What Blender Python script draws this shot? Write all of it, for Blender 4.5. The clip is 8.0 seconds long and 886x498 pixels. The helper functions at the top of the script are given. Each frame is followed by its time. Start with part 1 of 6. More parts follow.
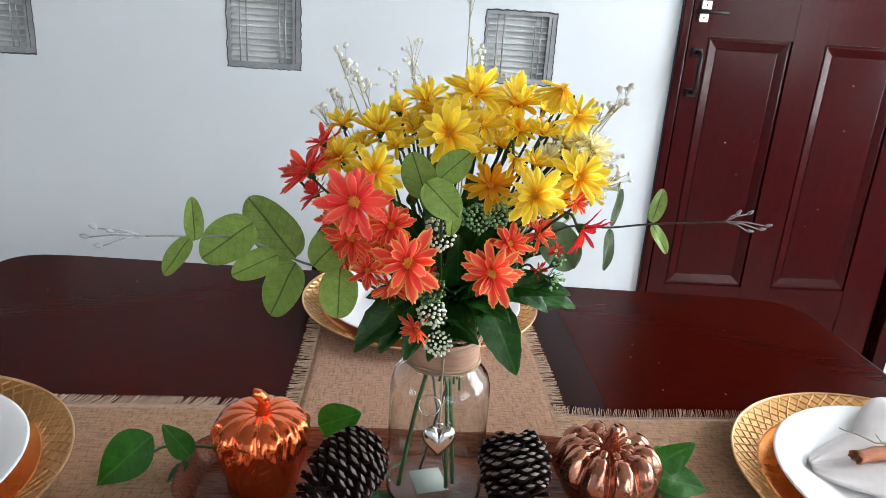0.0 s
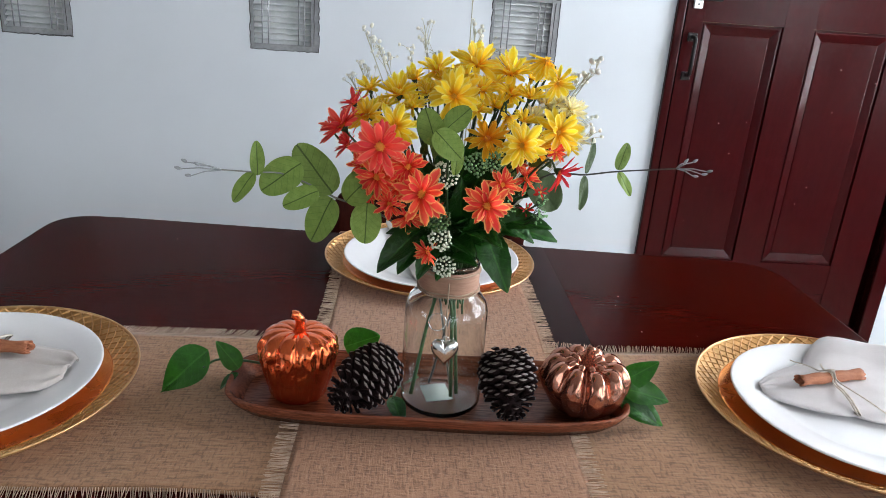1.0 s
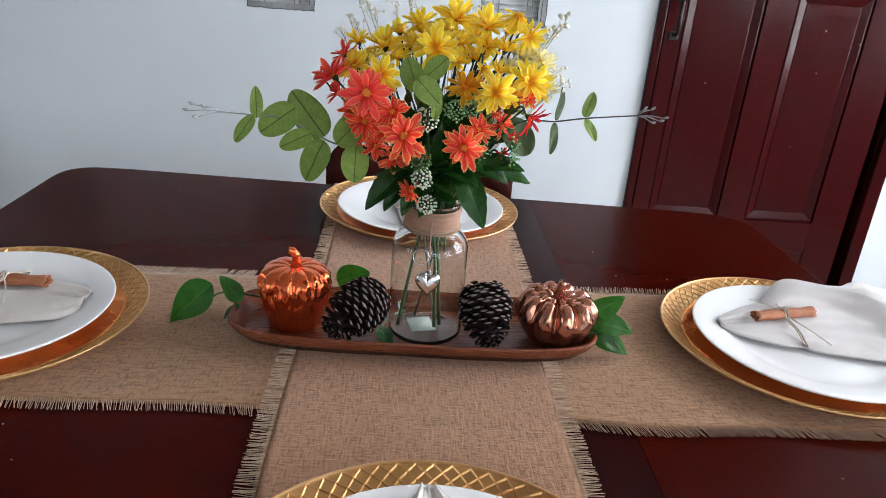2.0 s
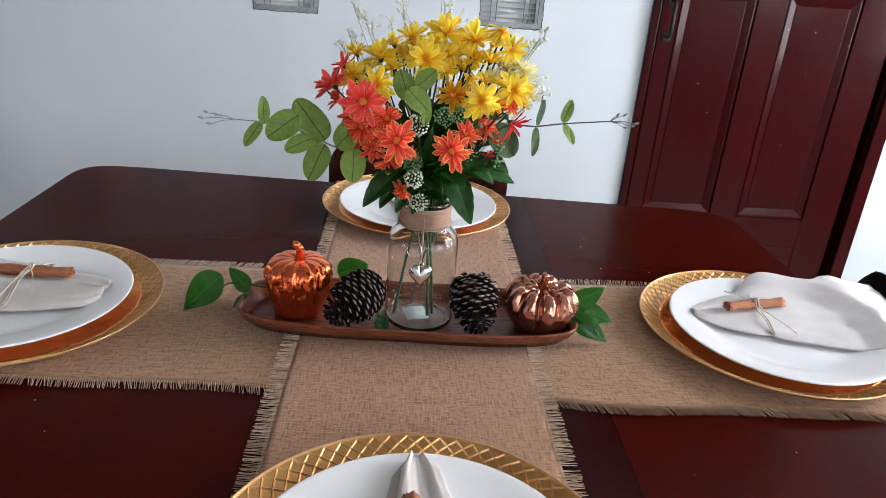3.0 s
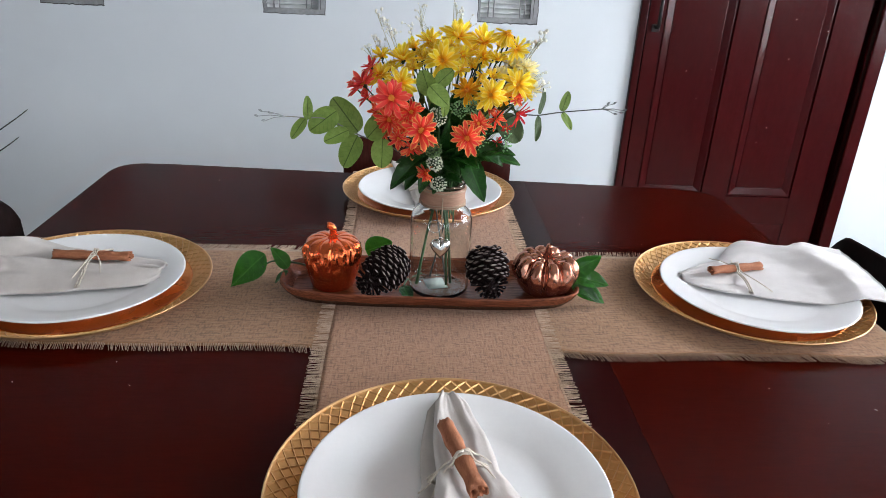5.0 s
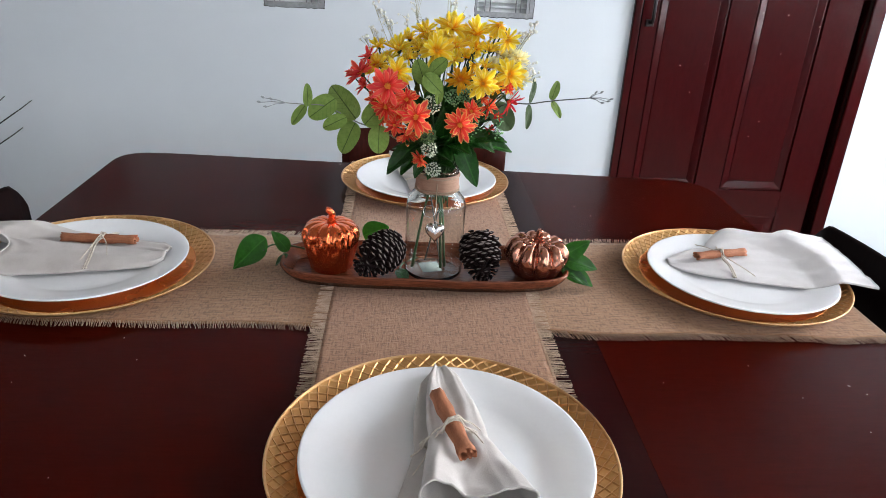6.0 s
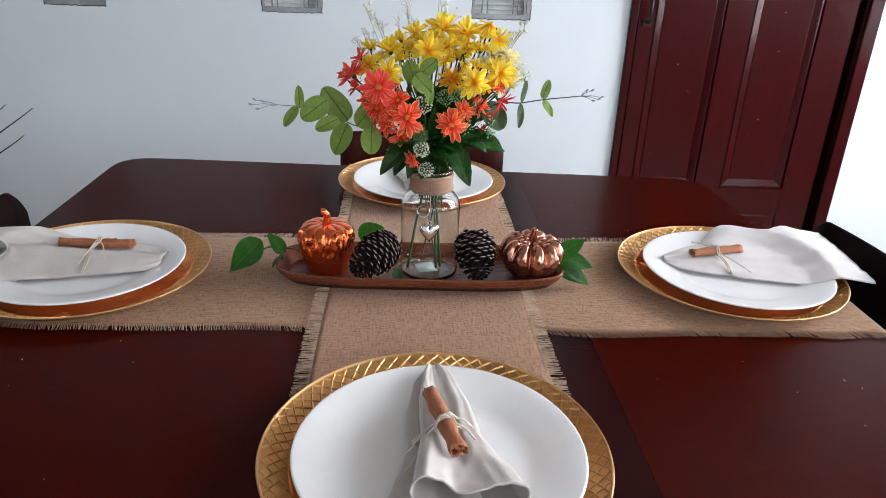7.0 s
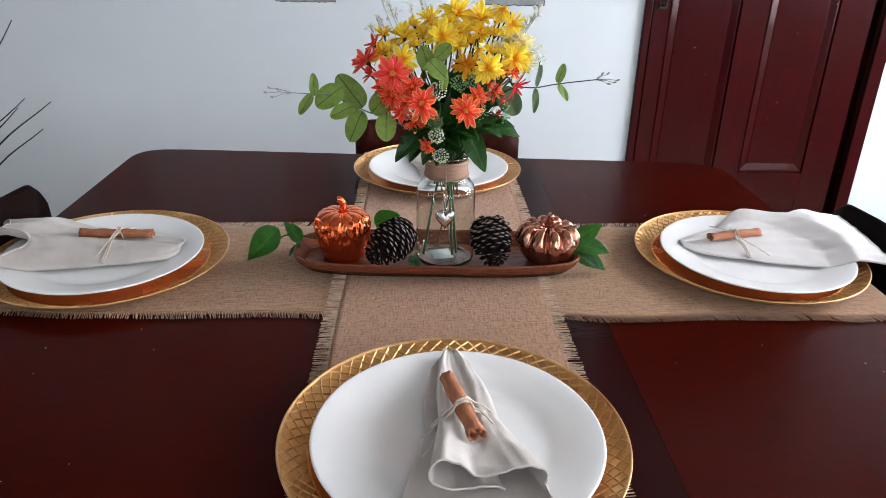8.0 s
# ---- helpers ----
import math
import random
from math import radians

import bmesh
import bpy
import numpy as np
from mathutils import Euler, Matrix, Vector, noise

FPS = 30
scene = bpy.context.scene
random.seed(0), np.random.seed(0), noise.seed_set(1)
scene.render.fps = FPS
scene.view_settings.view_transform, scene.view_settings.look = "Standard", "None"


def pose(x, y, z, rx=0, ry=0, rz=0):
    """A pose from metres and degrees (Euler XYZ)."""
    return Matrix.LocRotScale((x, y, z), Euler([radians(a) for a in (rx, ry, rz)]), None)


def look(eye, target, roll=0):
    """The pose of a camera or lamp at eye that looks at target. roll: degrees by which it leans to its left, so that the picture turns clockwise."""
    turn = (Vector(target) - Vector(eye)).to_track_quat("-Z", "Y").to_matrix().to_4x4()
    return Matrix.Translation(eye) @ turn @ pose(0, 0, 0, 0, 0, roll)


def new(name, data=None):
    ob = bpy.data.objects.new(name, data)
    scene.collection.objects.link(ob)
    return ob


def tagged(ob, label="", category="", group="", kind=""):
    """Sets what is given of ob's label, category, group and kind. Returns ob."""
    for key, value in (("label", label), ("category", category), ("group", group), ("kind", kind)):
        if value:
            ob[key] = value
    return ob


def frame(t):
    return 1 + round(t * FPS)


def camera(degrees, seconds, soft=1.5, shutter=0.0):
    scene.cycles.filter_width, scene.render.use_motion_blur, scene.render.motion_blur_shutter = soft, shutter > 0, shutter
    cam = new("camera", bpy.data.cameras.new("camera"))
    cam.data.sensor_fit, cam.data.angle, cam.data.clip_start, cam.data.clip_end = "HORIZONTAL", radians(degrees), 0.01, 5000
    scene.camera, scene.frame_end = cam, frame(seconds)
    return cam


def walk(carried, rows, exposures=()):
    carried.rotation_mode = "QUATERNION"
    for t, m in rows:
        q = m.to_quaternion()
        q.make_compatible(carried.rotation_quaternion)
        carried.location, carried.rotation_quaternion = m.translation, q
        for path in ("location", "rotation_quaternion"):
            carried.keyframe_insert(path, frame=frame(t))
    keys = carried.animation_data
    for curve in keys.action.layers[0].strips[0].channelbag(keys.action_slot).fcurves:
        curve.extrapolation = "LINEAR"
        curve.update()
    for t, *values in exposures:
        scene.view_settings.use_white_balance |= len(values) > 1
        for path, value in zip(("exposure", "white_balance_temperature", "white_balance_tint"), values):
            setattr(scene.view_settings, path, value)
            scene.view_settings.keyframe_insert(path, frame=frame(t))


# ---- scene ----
cam = camera(63.86, 8.0, 0.6)
PATH = [
    (0, (-0.0410, 0.0830, 1.1744), (0.0290, 1.0274, 0.8531), 3.99),
    (0.5, (-0.0439, 0.0034, 1.1775), (0.0044, 0.9466, 0.8487), 3.70),
    (1, (-0.0453, -0.0440, 1.1760), (0.0137, 0.8949, 0.8368), 4.21),
    (1.5, (-0.0422, -0.0770, 1.1728), (0.0125, 0.8540, 0.8121), 3.97),
    (1.7, (-0.0389, -0.0912, 1.1735), (0.0203, 0.8340, 0.7988), 4.17),
    (2.8, (-0.0224, -0.1675, 1.1963), (0.0453, 0.7498, 0.8040), 5.21),
    (3, (-0.0226, -0.1751, 1.2012), (0.0363, 0.7433, 0.8100), 4.57),
    (3.5, (-0.0389, -0.1936, 1.2088), (0.0067, 0.7251, 0.8164), 3.71),
    (4, (-0.0547, -0.2254, 1.2152), (-0.0069, 0.6946, 0.8261), 3.82),
    (4.5, (-0.0525, -0.2593, 1.2247), (0.0001, 0.6586, 0.8314), 3.08),
    (5, (-0.0516, -0.2906, 1.2254), (0.0088, 0.6239, 0.8253), 2.97),
    (5.2, (-0.0512, -0.3058, 1.2222), (0.0116, 0.6048, 0.8136), 3.57),
    (6.3, (-0.0440, -0.3330, 1.2260), (0.0145, 0.5815, 0.8255), 2.90),
    (6.5, (-0.0408, -0.3344, 1.2238), (0.0069, 0.5817, 0.8258), 2.19),
    (7, (-0.0335, -0.3372, 1.2225), (0.0218, 0.5773, 0.8219), 2.31),
    (7.5, (-0.0336, -0.3394, 1.2220), (0.0034, 0.5708, 0.8094), 1.81),
    (8, (-0.0333, -0.3393, 1.2194), (-0.0005, 0.5699, 0.8043), 1.16),
]
walk(cam, [(t, look(eye, target, roll)) for t, eye, target, roll in PATH],
     exposures=[(0.0, 0.08, 6600, 11.6), (0.4, -0.10, 6550, 12.4), (1.0, -0.11, 6475, 13.0), (5.0, -0.11, 6475, 13.0), (8.0, -0.06, 6545, 13.2)])


# ---------------------------------------------------------------- light
world = bpy.data.worlds.new("world")
scene.world = world
world.use_nodes = True
_wn = world.node_tree.nodes
_sky = _wn.new("ShaderNodeTexSky")
_sky.sky_type = "NISHITA"
_sky.sun_disc = False
_sky.sun_elevation = radians(48)
_sky.sun_rotation = radians(60)
_bg = _wn["Background"]
_bg.inputs["Strength"].default_value = 0.12
world.node_tree.links.new(_sky.outputs["Color"], _bg.inputs["Color"])

sun = new("sun", bpy.data.lights.new("sun", "SUN"))
sun.data.energy, sun.data.angle, sun.data.color = 2.5, radians(0.5), (1.0, 0.96, 0.9)
sun.matrix_basis = look((3, 6, 8), (0, 0, 0))


def window_light(name, eye, target, sx, sy, power, color):
    """Daylight that enters through a window opening."""
    lamp = bpy.data.lights.new(name, "AREA")
    lamp.shape, lamp.size, lamp.size_y, lamp.energy, lamp.color = "RECTANGLE", sx, sy, power, color
    ob = new(name, lamp)
    ob.matrix_basis = look(eye, target)
    return ob


ROOM_W, ROOM_E, ROOM_S, ROOM_N, ROOM_H = -3.4, 2.4, -2.6, 1.898, 2.6
EAST_WIN = (0.2, 1.6, 0.75, 2.3)     # y0, y1, z0, z1
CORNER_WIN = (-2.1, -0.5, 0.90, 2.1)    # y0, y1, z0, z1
SOUTH_WIN = (0.1, 1.96, 1.0, 2.25)      # x0, x1, z0, z1
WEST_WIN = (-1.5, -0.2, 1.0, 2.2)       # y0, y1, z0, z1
window_light("east_daylight", (ROOM_E + 0.10, 0.9, 1.525), (0, 0.9, 1.525), 1.36, 1.5, 86.0, (0.90, 0.955, 1.0))
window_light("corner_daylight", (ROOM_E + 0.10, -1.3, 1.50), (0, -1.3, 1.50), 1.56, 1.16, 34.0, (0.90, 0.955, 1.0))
window_light("south_daylight", (1.03, ROOM_S - 0.10, 1.625), (1.03, 0, 1.625), 1.82, 1.21, 20.0, (0.90, 0.955, 1.0))
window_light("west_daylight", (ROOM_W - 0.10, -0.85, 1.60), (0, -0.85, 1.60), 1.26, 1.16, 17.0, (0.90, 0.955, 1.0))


# ---------------------------------------------------------------- materials
def ramp(nt, fac, stops):
    r = nt.nodes.new("ShaderNodeValToRGB")
    els = r.color_ramp.elements
    while len(els) < len(stops):
        els.new(0.5)
    for e, (p, c) in zip(els, stops):
        e.position, e.color = p, (*c, 1) if len(c) == 3 else c
    nt.links.new(fac, r.inputs["Fac"])
    return r.outputs["Color"]


def noise_tex(nt, vec, scale, detail=3.0, rough=0.55, stretch=None):
    n = nt.nodes.new("ShaderNodeTexNoise")
    n.inputs["Scale"].default_value = scale
    n.inputs["Detail"].default_value = detail
    n.inputs["Roughness"].default_value = rough
    if stretch:
        m = nt.nodes.new("ShaderNodeMapping")
        m.inputs["Scale"].default_value = stretch
        nt.links.new(vec, m.inputs["Vector"])
        vec = m.outputs["Vector"]
    nt.links.new(vec, n.inputs["Vector"])
    return n.outputs["Fac"]


def mixc(nt, fac, a, b, mode="MIX"):
    m = nt.nodes.new("ShaderNodeMix")
    m.data_type, m.blend_type = "RGBA", mode
    for sock, v in ((m.inputs[0], fac), (m.inputs[6], a), (m.inputs[7], b)):
        if isinstance(v, (int, float)):
            sock.default_value = v
        elif isinstance(v, tuple):
            sock.default_value = (*v, 1)
        else:
            nt.links.new(v, sock)
    return m.outputs[2]


def calc(nt, op, a, b=0.0, c=0.0):
    m = nt.nodes.new("ShaderNodeMath")
    m.operation = op
    for sock, v in zip(m.inputs, (a, b, c)):
        if isinstance(v, (int, float)):
            sock.default_value = v
        else:
            nt.links.new(v, sock)
    return m.outputs[0]


def bumped(nt, bsdf, height, strength, dist):
    b = nt.nodes.new("ShaderNodeBump")
    b.inputs["Strength"].default_value, b.inputs["Distance"].default_value = strength, dist
    nt.links.new(height, b.inputs["Height"])
    nt.links.new(b.outputs["Normal"], bsdf.inputs["Normal"])


def blank(name):
    m = bpy.data.materials.new(name)
    m.use_nodes = True
    nt = m.node_tree
    bsdf = nt.nodes["Principled BSDF"]
    co = nt.nodes.new("ShaderNodeTexCoord").outputs["Object"]
    return m, nt, bsdf, co


def mat(name, dark, light, rough=0.5, metal=0.0, scale=20.0, fine=200.0, bump=0.15, dist=0.001,
        coat=0.0, rough_var=0.1, stretch=None, vary=0.0, sheen=0.0, spec=0.5, trans=0.0):
    """A surface between two colours, varied at two scales, with fine relief."""
    m, nt, bsdf, co = blank(name)
    big = noise_tex(nt, co, scale, 4, 0.6, stretch)
    small = noise_tex(nt, co, fine, 3, 0.6, stretch)
    f = calc(nt, "ADD", calc(nt, "MULTIPLY", big, 0.65), calc(nt, "MULTIPLY", small, 0.35))
    col = ramp(nt, f, [(0.33, dark), (0.67, light)])
    if vary:
        h = nt.nodes.new("ShaderNodeHueSaturation")
        rnd = nt.nodes.new("ShaderNodeObjectInfo").outputs["Random"]
        nt.links.new(calc(nt, "MULTIPLY_ADD", rnd, vary, 1 - vary / 2), h.inputs["Value"])
        nt.links.new(calc(nt, "MULTIPLY_ADD", rnd, vary * 0.06, 0.5 - vary * 0.03), h.inputs["Hue"])
        nt.links.new(col, h.inputs["Color"])
        col = h.outputs["Color"]
    nt.links.new(col, bsdf.inputs["Base Color"])
    nt.links.new(calc(nt, "MULTIPLY_ADD", big, rough_var * 2, rough - rough_var), bsdf.inputs["Roughness"])
    bsdf.inputs["Metallic"].default_value = metal
    bsdf.inputs["Coat Weight"].default_value = coat
    bsdf.inputs["Coat Roughness"].default_value = 0.12
    bsdf.inputs["Sheen Weight"].default_value = sheen
    bsdf.inputs["Specular IOR Level"].default_value = spec
    if trans:
        bsdf.inputs["Subsurface Weight"].default_value = trans
        bsdf.inputs["Subsurface Radius"].default_value = (0.004, 0.003, 0.002)
        bsdf.inputs["Subsurface Scale"].default_value = 0.5
    bumped(nt, bsdf, small, bump, dist)
    return m


def wood_mat(name, dark, light, rough, along=(1, 1, 1), flecks=0.0, coat=0.0, bump=0.1, spec=0.2):
    """Stained wood: fine streaks along the grain, a few worn flecks."""
    m, nt, bsdf, co = blank(name)
    grain = noise_tex(nt, co, 28, 6, 0.65, along)
    cloud = noise_tex(nt, co, 2.5, 3)
    col = ramp(nt, grain, [(0.3, dark), (0.7, light)])
    hv = nt.nodes.new("ShaderNodeHueSaturation")
    nt.links.new(calc(nt, "MULTIPLY_ADD", nt.nodes.new("ShaderNodeObjectInfo").outputs["Random"], 0.24, 0.88), hv.inputs["Value"])
    nt.links.new(col, hv.inputs["Color"])
    col = hv.outputs["Color"]
    col = mixc(nt, calc(nt, "MULTIPLY", cloud, 0.5), col, dark)
    if flecks:
        v = nt.nodes.new("ShaderNodeTexVoronoi")
        v.inputs["Scale"].default_value = 22
        mp = nt.nodes.new("ShaderNodeMapping")
        mp.inputs["Scale"].default_value = (1.0, 1.0, 1.5)
        nt.links.new(co, mp.inputs["Vector"])
        nt.links.new(mp.outputs["Vector"], v.inputs["Vector"])
        spot = calc(nt, "LESS_THAN", v.outputs["Distance"], flecks)
        pick = calc(nt, "GREATER_THAN", v.outputs["Color"], 0.66)
        col = mixc(nt, calc(nt, "MULTIPLY", spot, pick), col, (0.5, 0.46, 0.42))
    nt.links.new(col, bsdf.inputs["Base Color"])
    nt.links.new(calc(nt, "MULTIPLY_ADD", noise_tex(nt, co, 9, 4), 0.16, rough - 0.08), bsdf.inputs["Roughness"])
    bsdf.inputs["Coat Weight"].default_value = coat
    bsdf.inputs["Coat Roughness"].default_value = 0.15
    bsdf.inputs["Specular IOR Level"].default_value = spec
    bumped(nt, bsdf, grain, bump, 0.0006)
    return m


def burlap_mat(name, across, tint):
    """Plain-woven jute: crossing threads with slubs. across swaps warp and weft."""
    m, nt, bsdf, co = blank(name)

    a = noise_tex(nt, co, 1.0, 2, 0.5, (400, 120 if across else 60, 60))
    b = noise_tex(nt, co, 1.0, 2, 0.5, (60 if across else 120, 390, 60))
    weave = calc(nt, "MULTIPLY_ADD", calc(nt, "MAXIMUM", a, b), 1.5, -0.25)
    slub = noise_tex(nt, co, 60, 4, 0.7, (1, 14, 1) if across else (14, 1, 1))
    slub2 = noise_tex(nt, co, 60, 4, 0.7, (12, 1, 1) if across else (1, 12, 1))
    cloud = noise_tex(nt, co, 7, 3)
    col = ramp(nt, calc(nt, "MULTIPLY_ADD", slub2, 0.4, calc(nt, "MULTIPLY", slub, 0.6)), [(0.30, (0.300, 0.158, 0.090)), (0.70, (0.400, 0.222, 0.130))])
    col = mixc(nt, ramp(nt, calc(nt, "MINIMUM", a, b), [(0.33, (0.64, 0.64, 0.64)), (0.46, (0, 0, 0))]), col, (0.110, 0.056, 0.030))
    col = mixc(nt, ramp(nt, weave, [(0.52, (0, 0, 0)), (0.82, (0.30, 0.30, 0.30))]), col, (0.56, 0.36, 0.225))
    grit = noise_tex(nt, co, 420, 2, 0.6)
    col = mixc(nt, ramp(nt, grit, [(0.66, (0, 0, 0)), (0.78, (0.5, 0.5, 0.5))]), col, (0.66, 0.47, 0.32))
    col = mixc(nt, calc(nt, "MULTIPLY", cloud, 0.22), col, (0.28, 0.18, 0.12))
    col = mixc(nt, 1.0, col, tint, "MULTIPLY")
    nt.links.new(col, bsdf.inputs["Base Color"])
    bsdf.inputs["Roughness"].default_value = 0.9
    bsdf.inputs["Sheen Weight"].default_value = 0.2
    bsdf.inputs["Specular IOR Level"].default_value = 0.2
    bumped(nt, bsdf, calc(nt, "ADD", weave, calc(nt, "MULTIPLY", slub, 0.4)), 0.6, 0.0008)
    return m


def see_through(nt, bsdf, col, amount):
    """Thin silk lets some light through to its other side."""
    tr = nt.nodes.new("ShaderNodeBsdfTranslucent")
    nt.links.new(col, tr.inputs["Color"])
    mx = nt.nodes.new("ShaderNodeMixShader")
    mx.inputs[0].default_value = amount
    nt.links.new(bsdf.outputs[0], mx.inputs[1])
    nt.links.new(tr.outputs[0], mx.inputs[2])
    nt.links.new(mx.outputs[0], nt.nodes["Material Output"].inputs["Surface"])


def petal_mat(name, heart, body, edge, edge_at, reach=0.42):
    """Silk petal: heart colour at the root, pale rim along the sides and tip. Petals lie along local x, 1 long."""
    m, nt, bsdf, co = blank(name)
    s = nt.nodes.new("ShaderNodeSeparateXYZ")
    nt.links.new(co, s.inputs[0])
    ay = calc(nt, "ABSOLUTE", s.outputs["Y"])
    streak = noise_tex(nt, co, 6, 4, 0.6, (1, 9, 1))
    rim = calc(nt, "ADD", calc(nt, "MULTIPLY", ay, 4.5), calc(nt, "MULTIPLY", calc(nt, "POWER", s.outputs["X"], 6.0), 0.5))
    rim = calc(nt, "ADD", rim, calc(nt, "MULTIPLY_ADD", streak, 0.5, -0.25))
    col = ramp(nt, rim, [(edge_at, body), (min(edge_at + 0.28, 1.0), edge)])
    col = mixc(nt, ramp(nt, s.outputs["X"], [(0.05, (1, 1, 1)), (reach, (0, 0, 0))]), col, heart)
    col = mixc(nt, ramp(nt, streak, [(0.36, (0.25, 0.25, 0.25)), (0.50, (0, 0, 0))]), col, heart)
    h = nt.nodes.new("ShaderNodeHueSaturation")
    rnd = nt.nodes.new("ShaderNodeObjectInfo").outputs["Random"]
    nt.links.new(calc(nt, "MULTIPLY_ADD", rnd, 0.22, 0.92), h.inputs["Value"])
    nt.links.new(calc(nt, "MULTIPLY_ADD", rnd, 0.012, 0.494), h.inputs["Hue"])
    nt.links.new(col, h.inputs["Color"])
    nt.links.new(h.outputs["Color"], bsdf.inputs["Base Color"])
    bsdf.inputs["Roughness"].default_value = 0.6
    bsdf.inputs["Specular IOR Level"].default_value = 0.25
    bumped(nt, bsdf, streak, 0.35, 0.02)
    see_through(nt, bsdf, h.outputs["Color"], 0.58)
    return m


def leaf_mat(name, body, vein, back, rough, veins=1.0, spec=0.28, through_light=0.12):
    """Artificial leaf: midrib and side veins on a mottled blade. Leaves lie along local x, 1 long."""
    m, nt, bsdf, co = blank(name)
    s = nt.nodes.new("ShaderNodeSeparateXYZ")
    nt.links.new(co, s.inputs[0])
    ay = calc(nt, "ABSOLUTE", s.outputs["Y"])
    mid = calc(nt, "LESS_THAN", ay, 0.014)
    slant = calc(nt, "FRACT", calc(nt, "MULTIPLY", calc(nt, "SUBTRACT", s.outputs["X"], calc(nt, "MULTIPLY", ay, 0.8)), 6.5))
    side = calc(nt, "MULTIPLY", calc(nt, "LESS_THAN", slant, 0.08), 0.35 * veins)
    v = calc(nt, "MINIMUM", calc(nt, "ADD", calc(nt, "MULTIPLY", mid, veins), side), 1.0)
    mott = noise_tex(nt, co, 5, 5, 0.65)
    col = ramp(nt, mott, [(0.3, back), (0.7, body)])
    col = mixc(nt, v, col, vein)
    h = nt.nodes.new("ShaderNodeHueSaturation")
    rnd = nt.nodes.new("ShaderNodeObjectInfo").outputs["Random"]
    nt.links.new(calc(nt, "MULTIPLY_ADD", rnd, 0.4, 0.8), h.inputs["Value"])
    nt.links.new(col, h.inputs["Color"])
    nt.links.new(h.outputs["Color"], bsdf.inputs["Base Color"])
    bsdf.inputs["Roughness"].default_value = rough
    bsdf.inputs["Specular IOR Level"].default_value = spec
    see_through(nt, bsdf, h.outputs["Color"], through_light)
    bumped(nt, bsdf, calc(nt, "SUBTRACT", mott, v), 0.3, 0.02)
    return m


def wall_mat():
    m, nt, bsdf, co = blank("painted_plaster")
    big = noise_tex(nt, co, 1.6, 4)
    fine = noise_tex(nt, co, 90, 5, 0.7)
    scuff = noise_tex(nt, co, 14, 6, 0.75)
    col = ramp(nt, big, [(0.3, (0.562, 0.607, 0.642)), (0.7, (0.617, 0.662, 0.697))])
    col = mixc(nt, calc(nt, "MULTIPLY", calc(nt, "GREATER_THAN", scuff, 0.70), 0.25), col, (0.6, 0.6, 0.6))
    nt.links.new(col, bsdf.inputs["Base Color"])
    bsdf.inputs["Roughness"].default_value = 0.55
    bumped(nt, bsdf, fine, 0.12, 0.001)
    return m


def glass_mat(name, color, rough=0.0):
    m, nt, bsdf, co = blank(name)
    bsdf.inputs["Base Color"].default_value = (*color, 1)
    bsdf.inputs["Transmission Weight"].default_value = 1.0
    bsdf.inputs["IOR"].default_value = 1.40
    bsdf.inputs["Roughness"].default_value = rough
    bumped(nt, bsdf, noise_tex(nt, co, 22, 2), 0.04, 0.001)
    return m


WALL = wall_mat()
CEIL = mat("ceiling_paint", (0.23, 0.21, 0.19), (0.30, 0.28, 0.255), 0.8, scale=3)
# for the unseen west wall: brown added to cut fill from the left
FILL_CUT = mat("fill_cut_brown", (0.10, 0.065, 0.045), (0.17, 0.115, 0.085), 0.6, scale=3)
FRAME_W = mat("window_frame_paint", (0.68, 0.68, 0.66), (0.76, 0.76, 0.74), 0.5, scale=9)
FLOOR = mat("floor_beige", (0.34, 0.29, 0.24), (0.45, 0.4, 0.34), 0.35, scale=4, fine=60)
# middle of the tabletop, darker than the boards beside it
TABLE_M = wood_mat("mahogany_dark_board", (0.017, 0.0014, 0.0012), (0.023, 0.0021, 0.0018), 0.22, (1.2, 14, 8), 0.0, 0.0, 0.012, 0.055)
TABLE_W = wood_mat("mahogany_table", (0.034, 0.0021, 0.0008), (0.046, 0.0034, 0.0013), 0.22, (1.2, 14, 8), 0.020, 0.0, 0.012, 0.036)
DOOR_W = wood_mat("mahogany_door_paint", (0.027, 0.0018, 0.0022), (0.035, 0.0025, 0.0030), 0.17, (4, 4, 0.8), 0.042, 0.0, 0.12, 0.165)
# near-black for the end chairs: the shadow on them is in the colour
CHAIR_SHADED = wood_mat("chair_wood", (0.004, 0.0014, 0.0012), (0.010, 0.003, 0.0026), 0.38, (6, 6, 1), 0.0, 0.0, 0.1, 0.05)
CHAIR_R = wood_mat("reddish_chair_wood", (0.022, 0.0040, 0.0026), (0.060, 0.0105, 0.0065), 0.34, (6, 6, 1), 0.0, 0.0, 0.1, 0.10)
CHAIR_C = mat("chair_cushion", (0.012, 0.01, 0.01), (0.03, 0.025, 0.024), 0.85, scale=30, fine=500)
VENT_EDGE = mat("vent_mortar_gap", (0.03, 0.03, 0.032), (0.10, 0.10, 0.105), 0.8, scale=40)
VENT = mat("vent_metal", (0.19, 0.20, 0.21), (0.34, 0.35, 0.36), 0.4, 0.3, scale=18, fine=120)
VENT_SLAT = mat("vent_slat", (0.52, 0.54, 0.55), (0.68, 0.70, 0.71), 0.45, 0.0, scale=25, fine=160)
BLACK = mat("black_iron", (0.012, 0.010, 0.010), (0.03, 0.025, 0.025), 0.35, 0.6)
STEEL = mat("pale_latch_steel", (0.62, 0.62, 0.6), (0.8, 0.8, 0.78), 0.3, 0.6)
BURLAP_L, BURLAP_X = burlap_mat("burlap_long", False, (1.0, 0.93, 0.89)), burlap_mat("burlap_cross", True, (0.93, 0.88, 0.76))
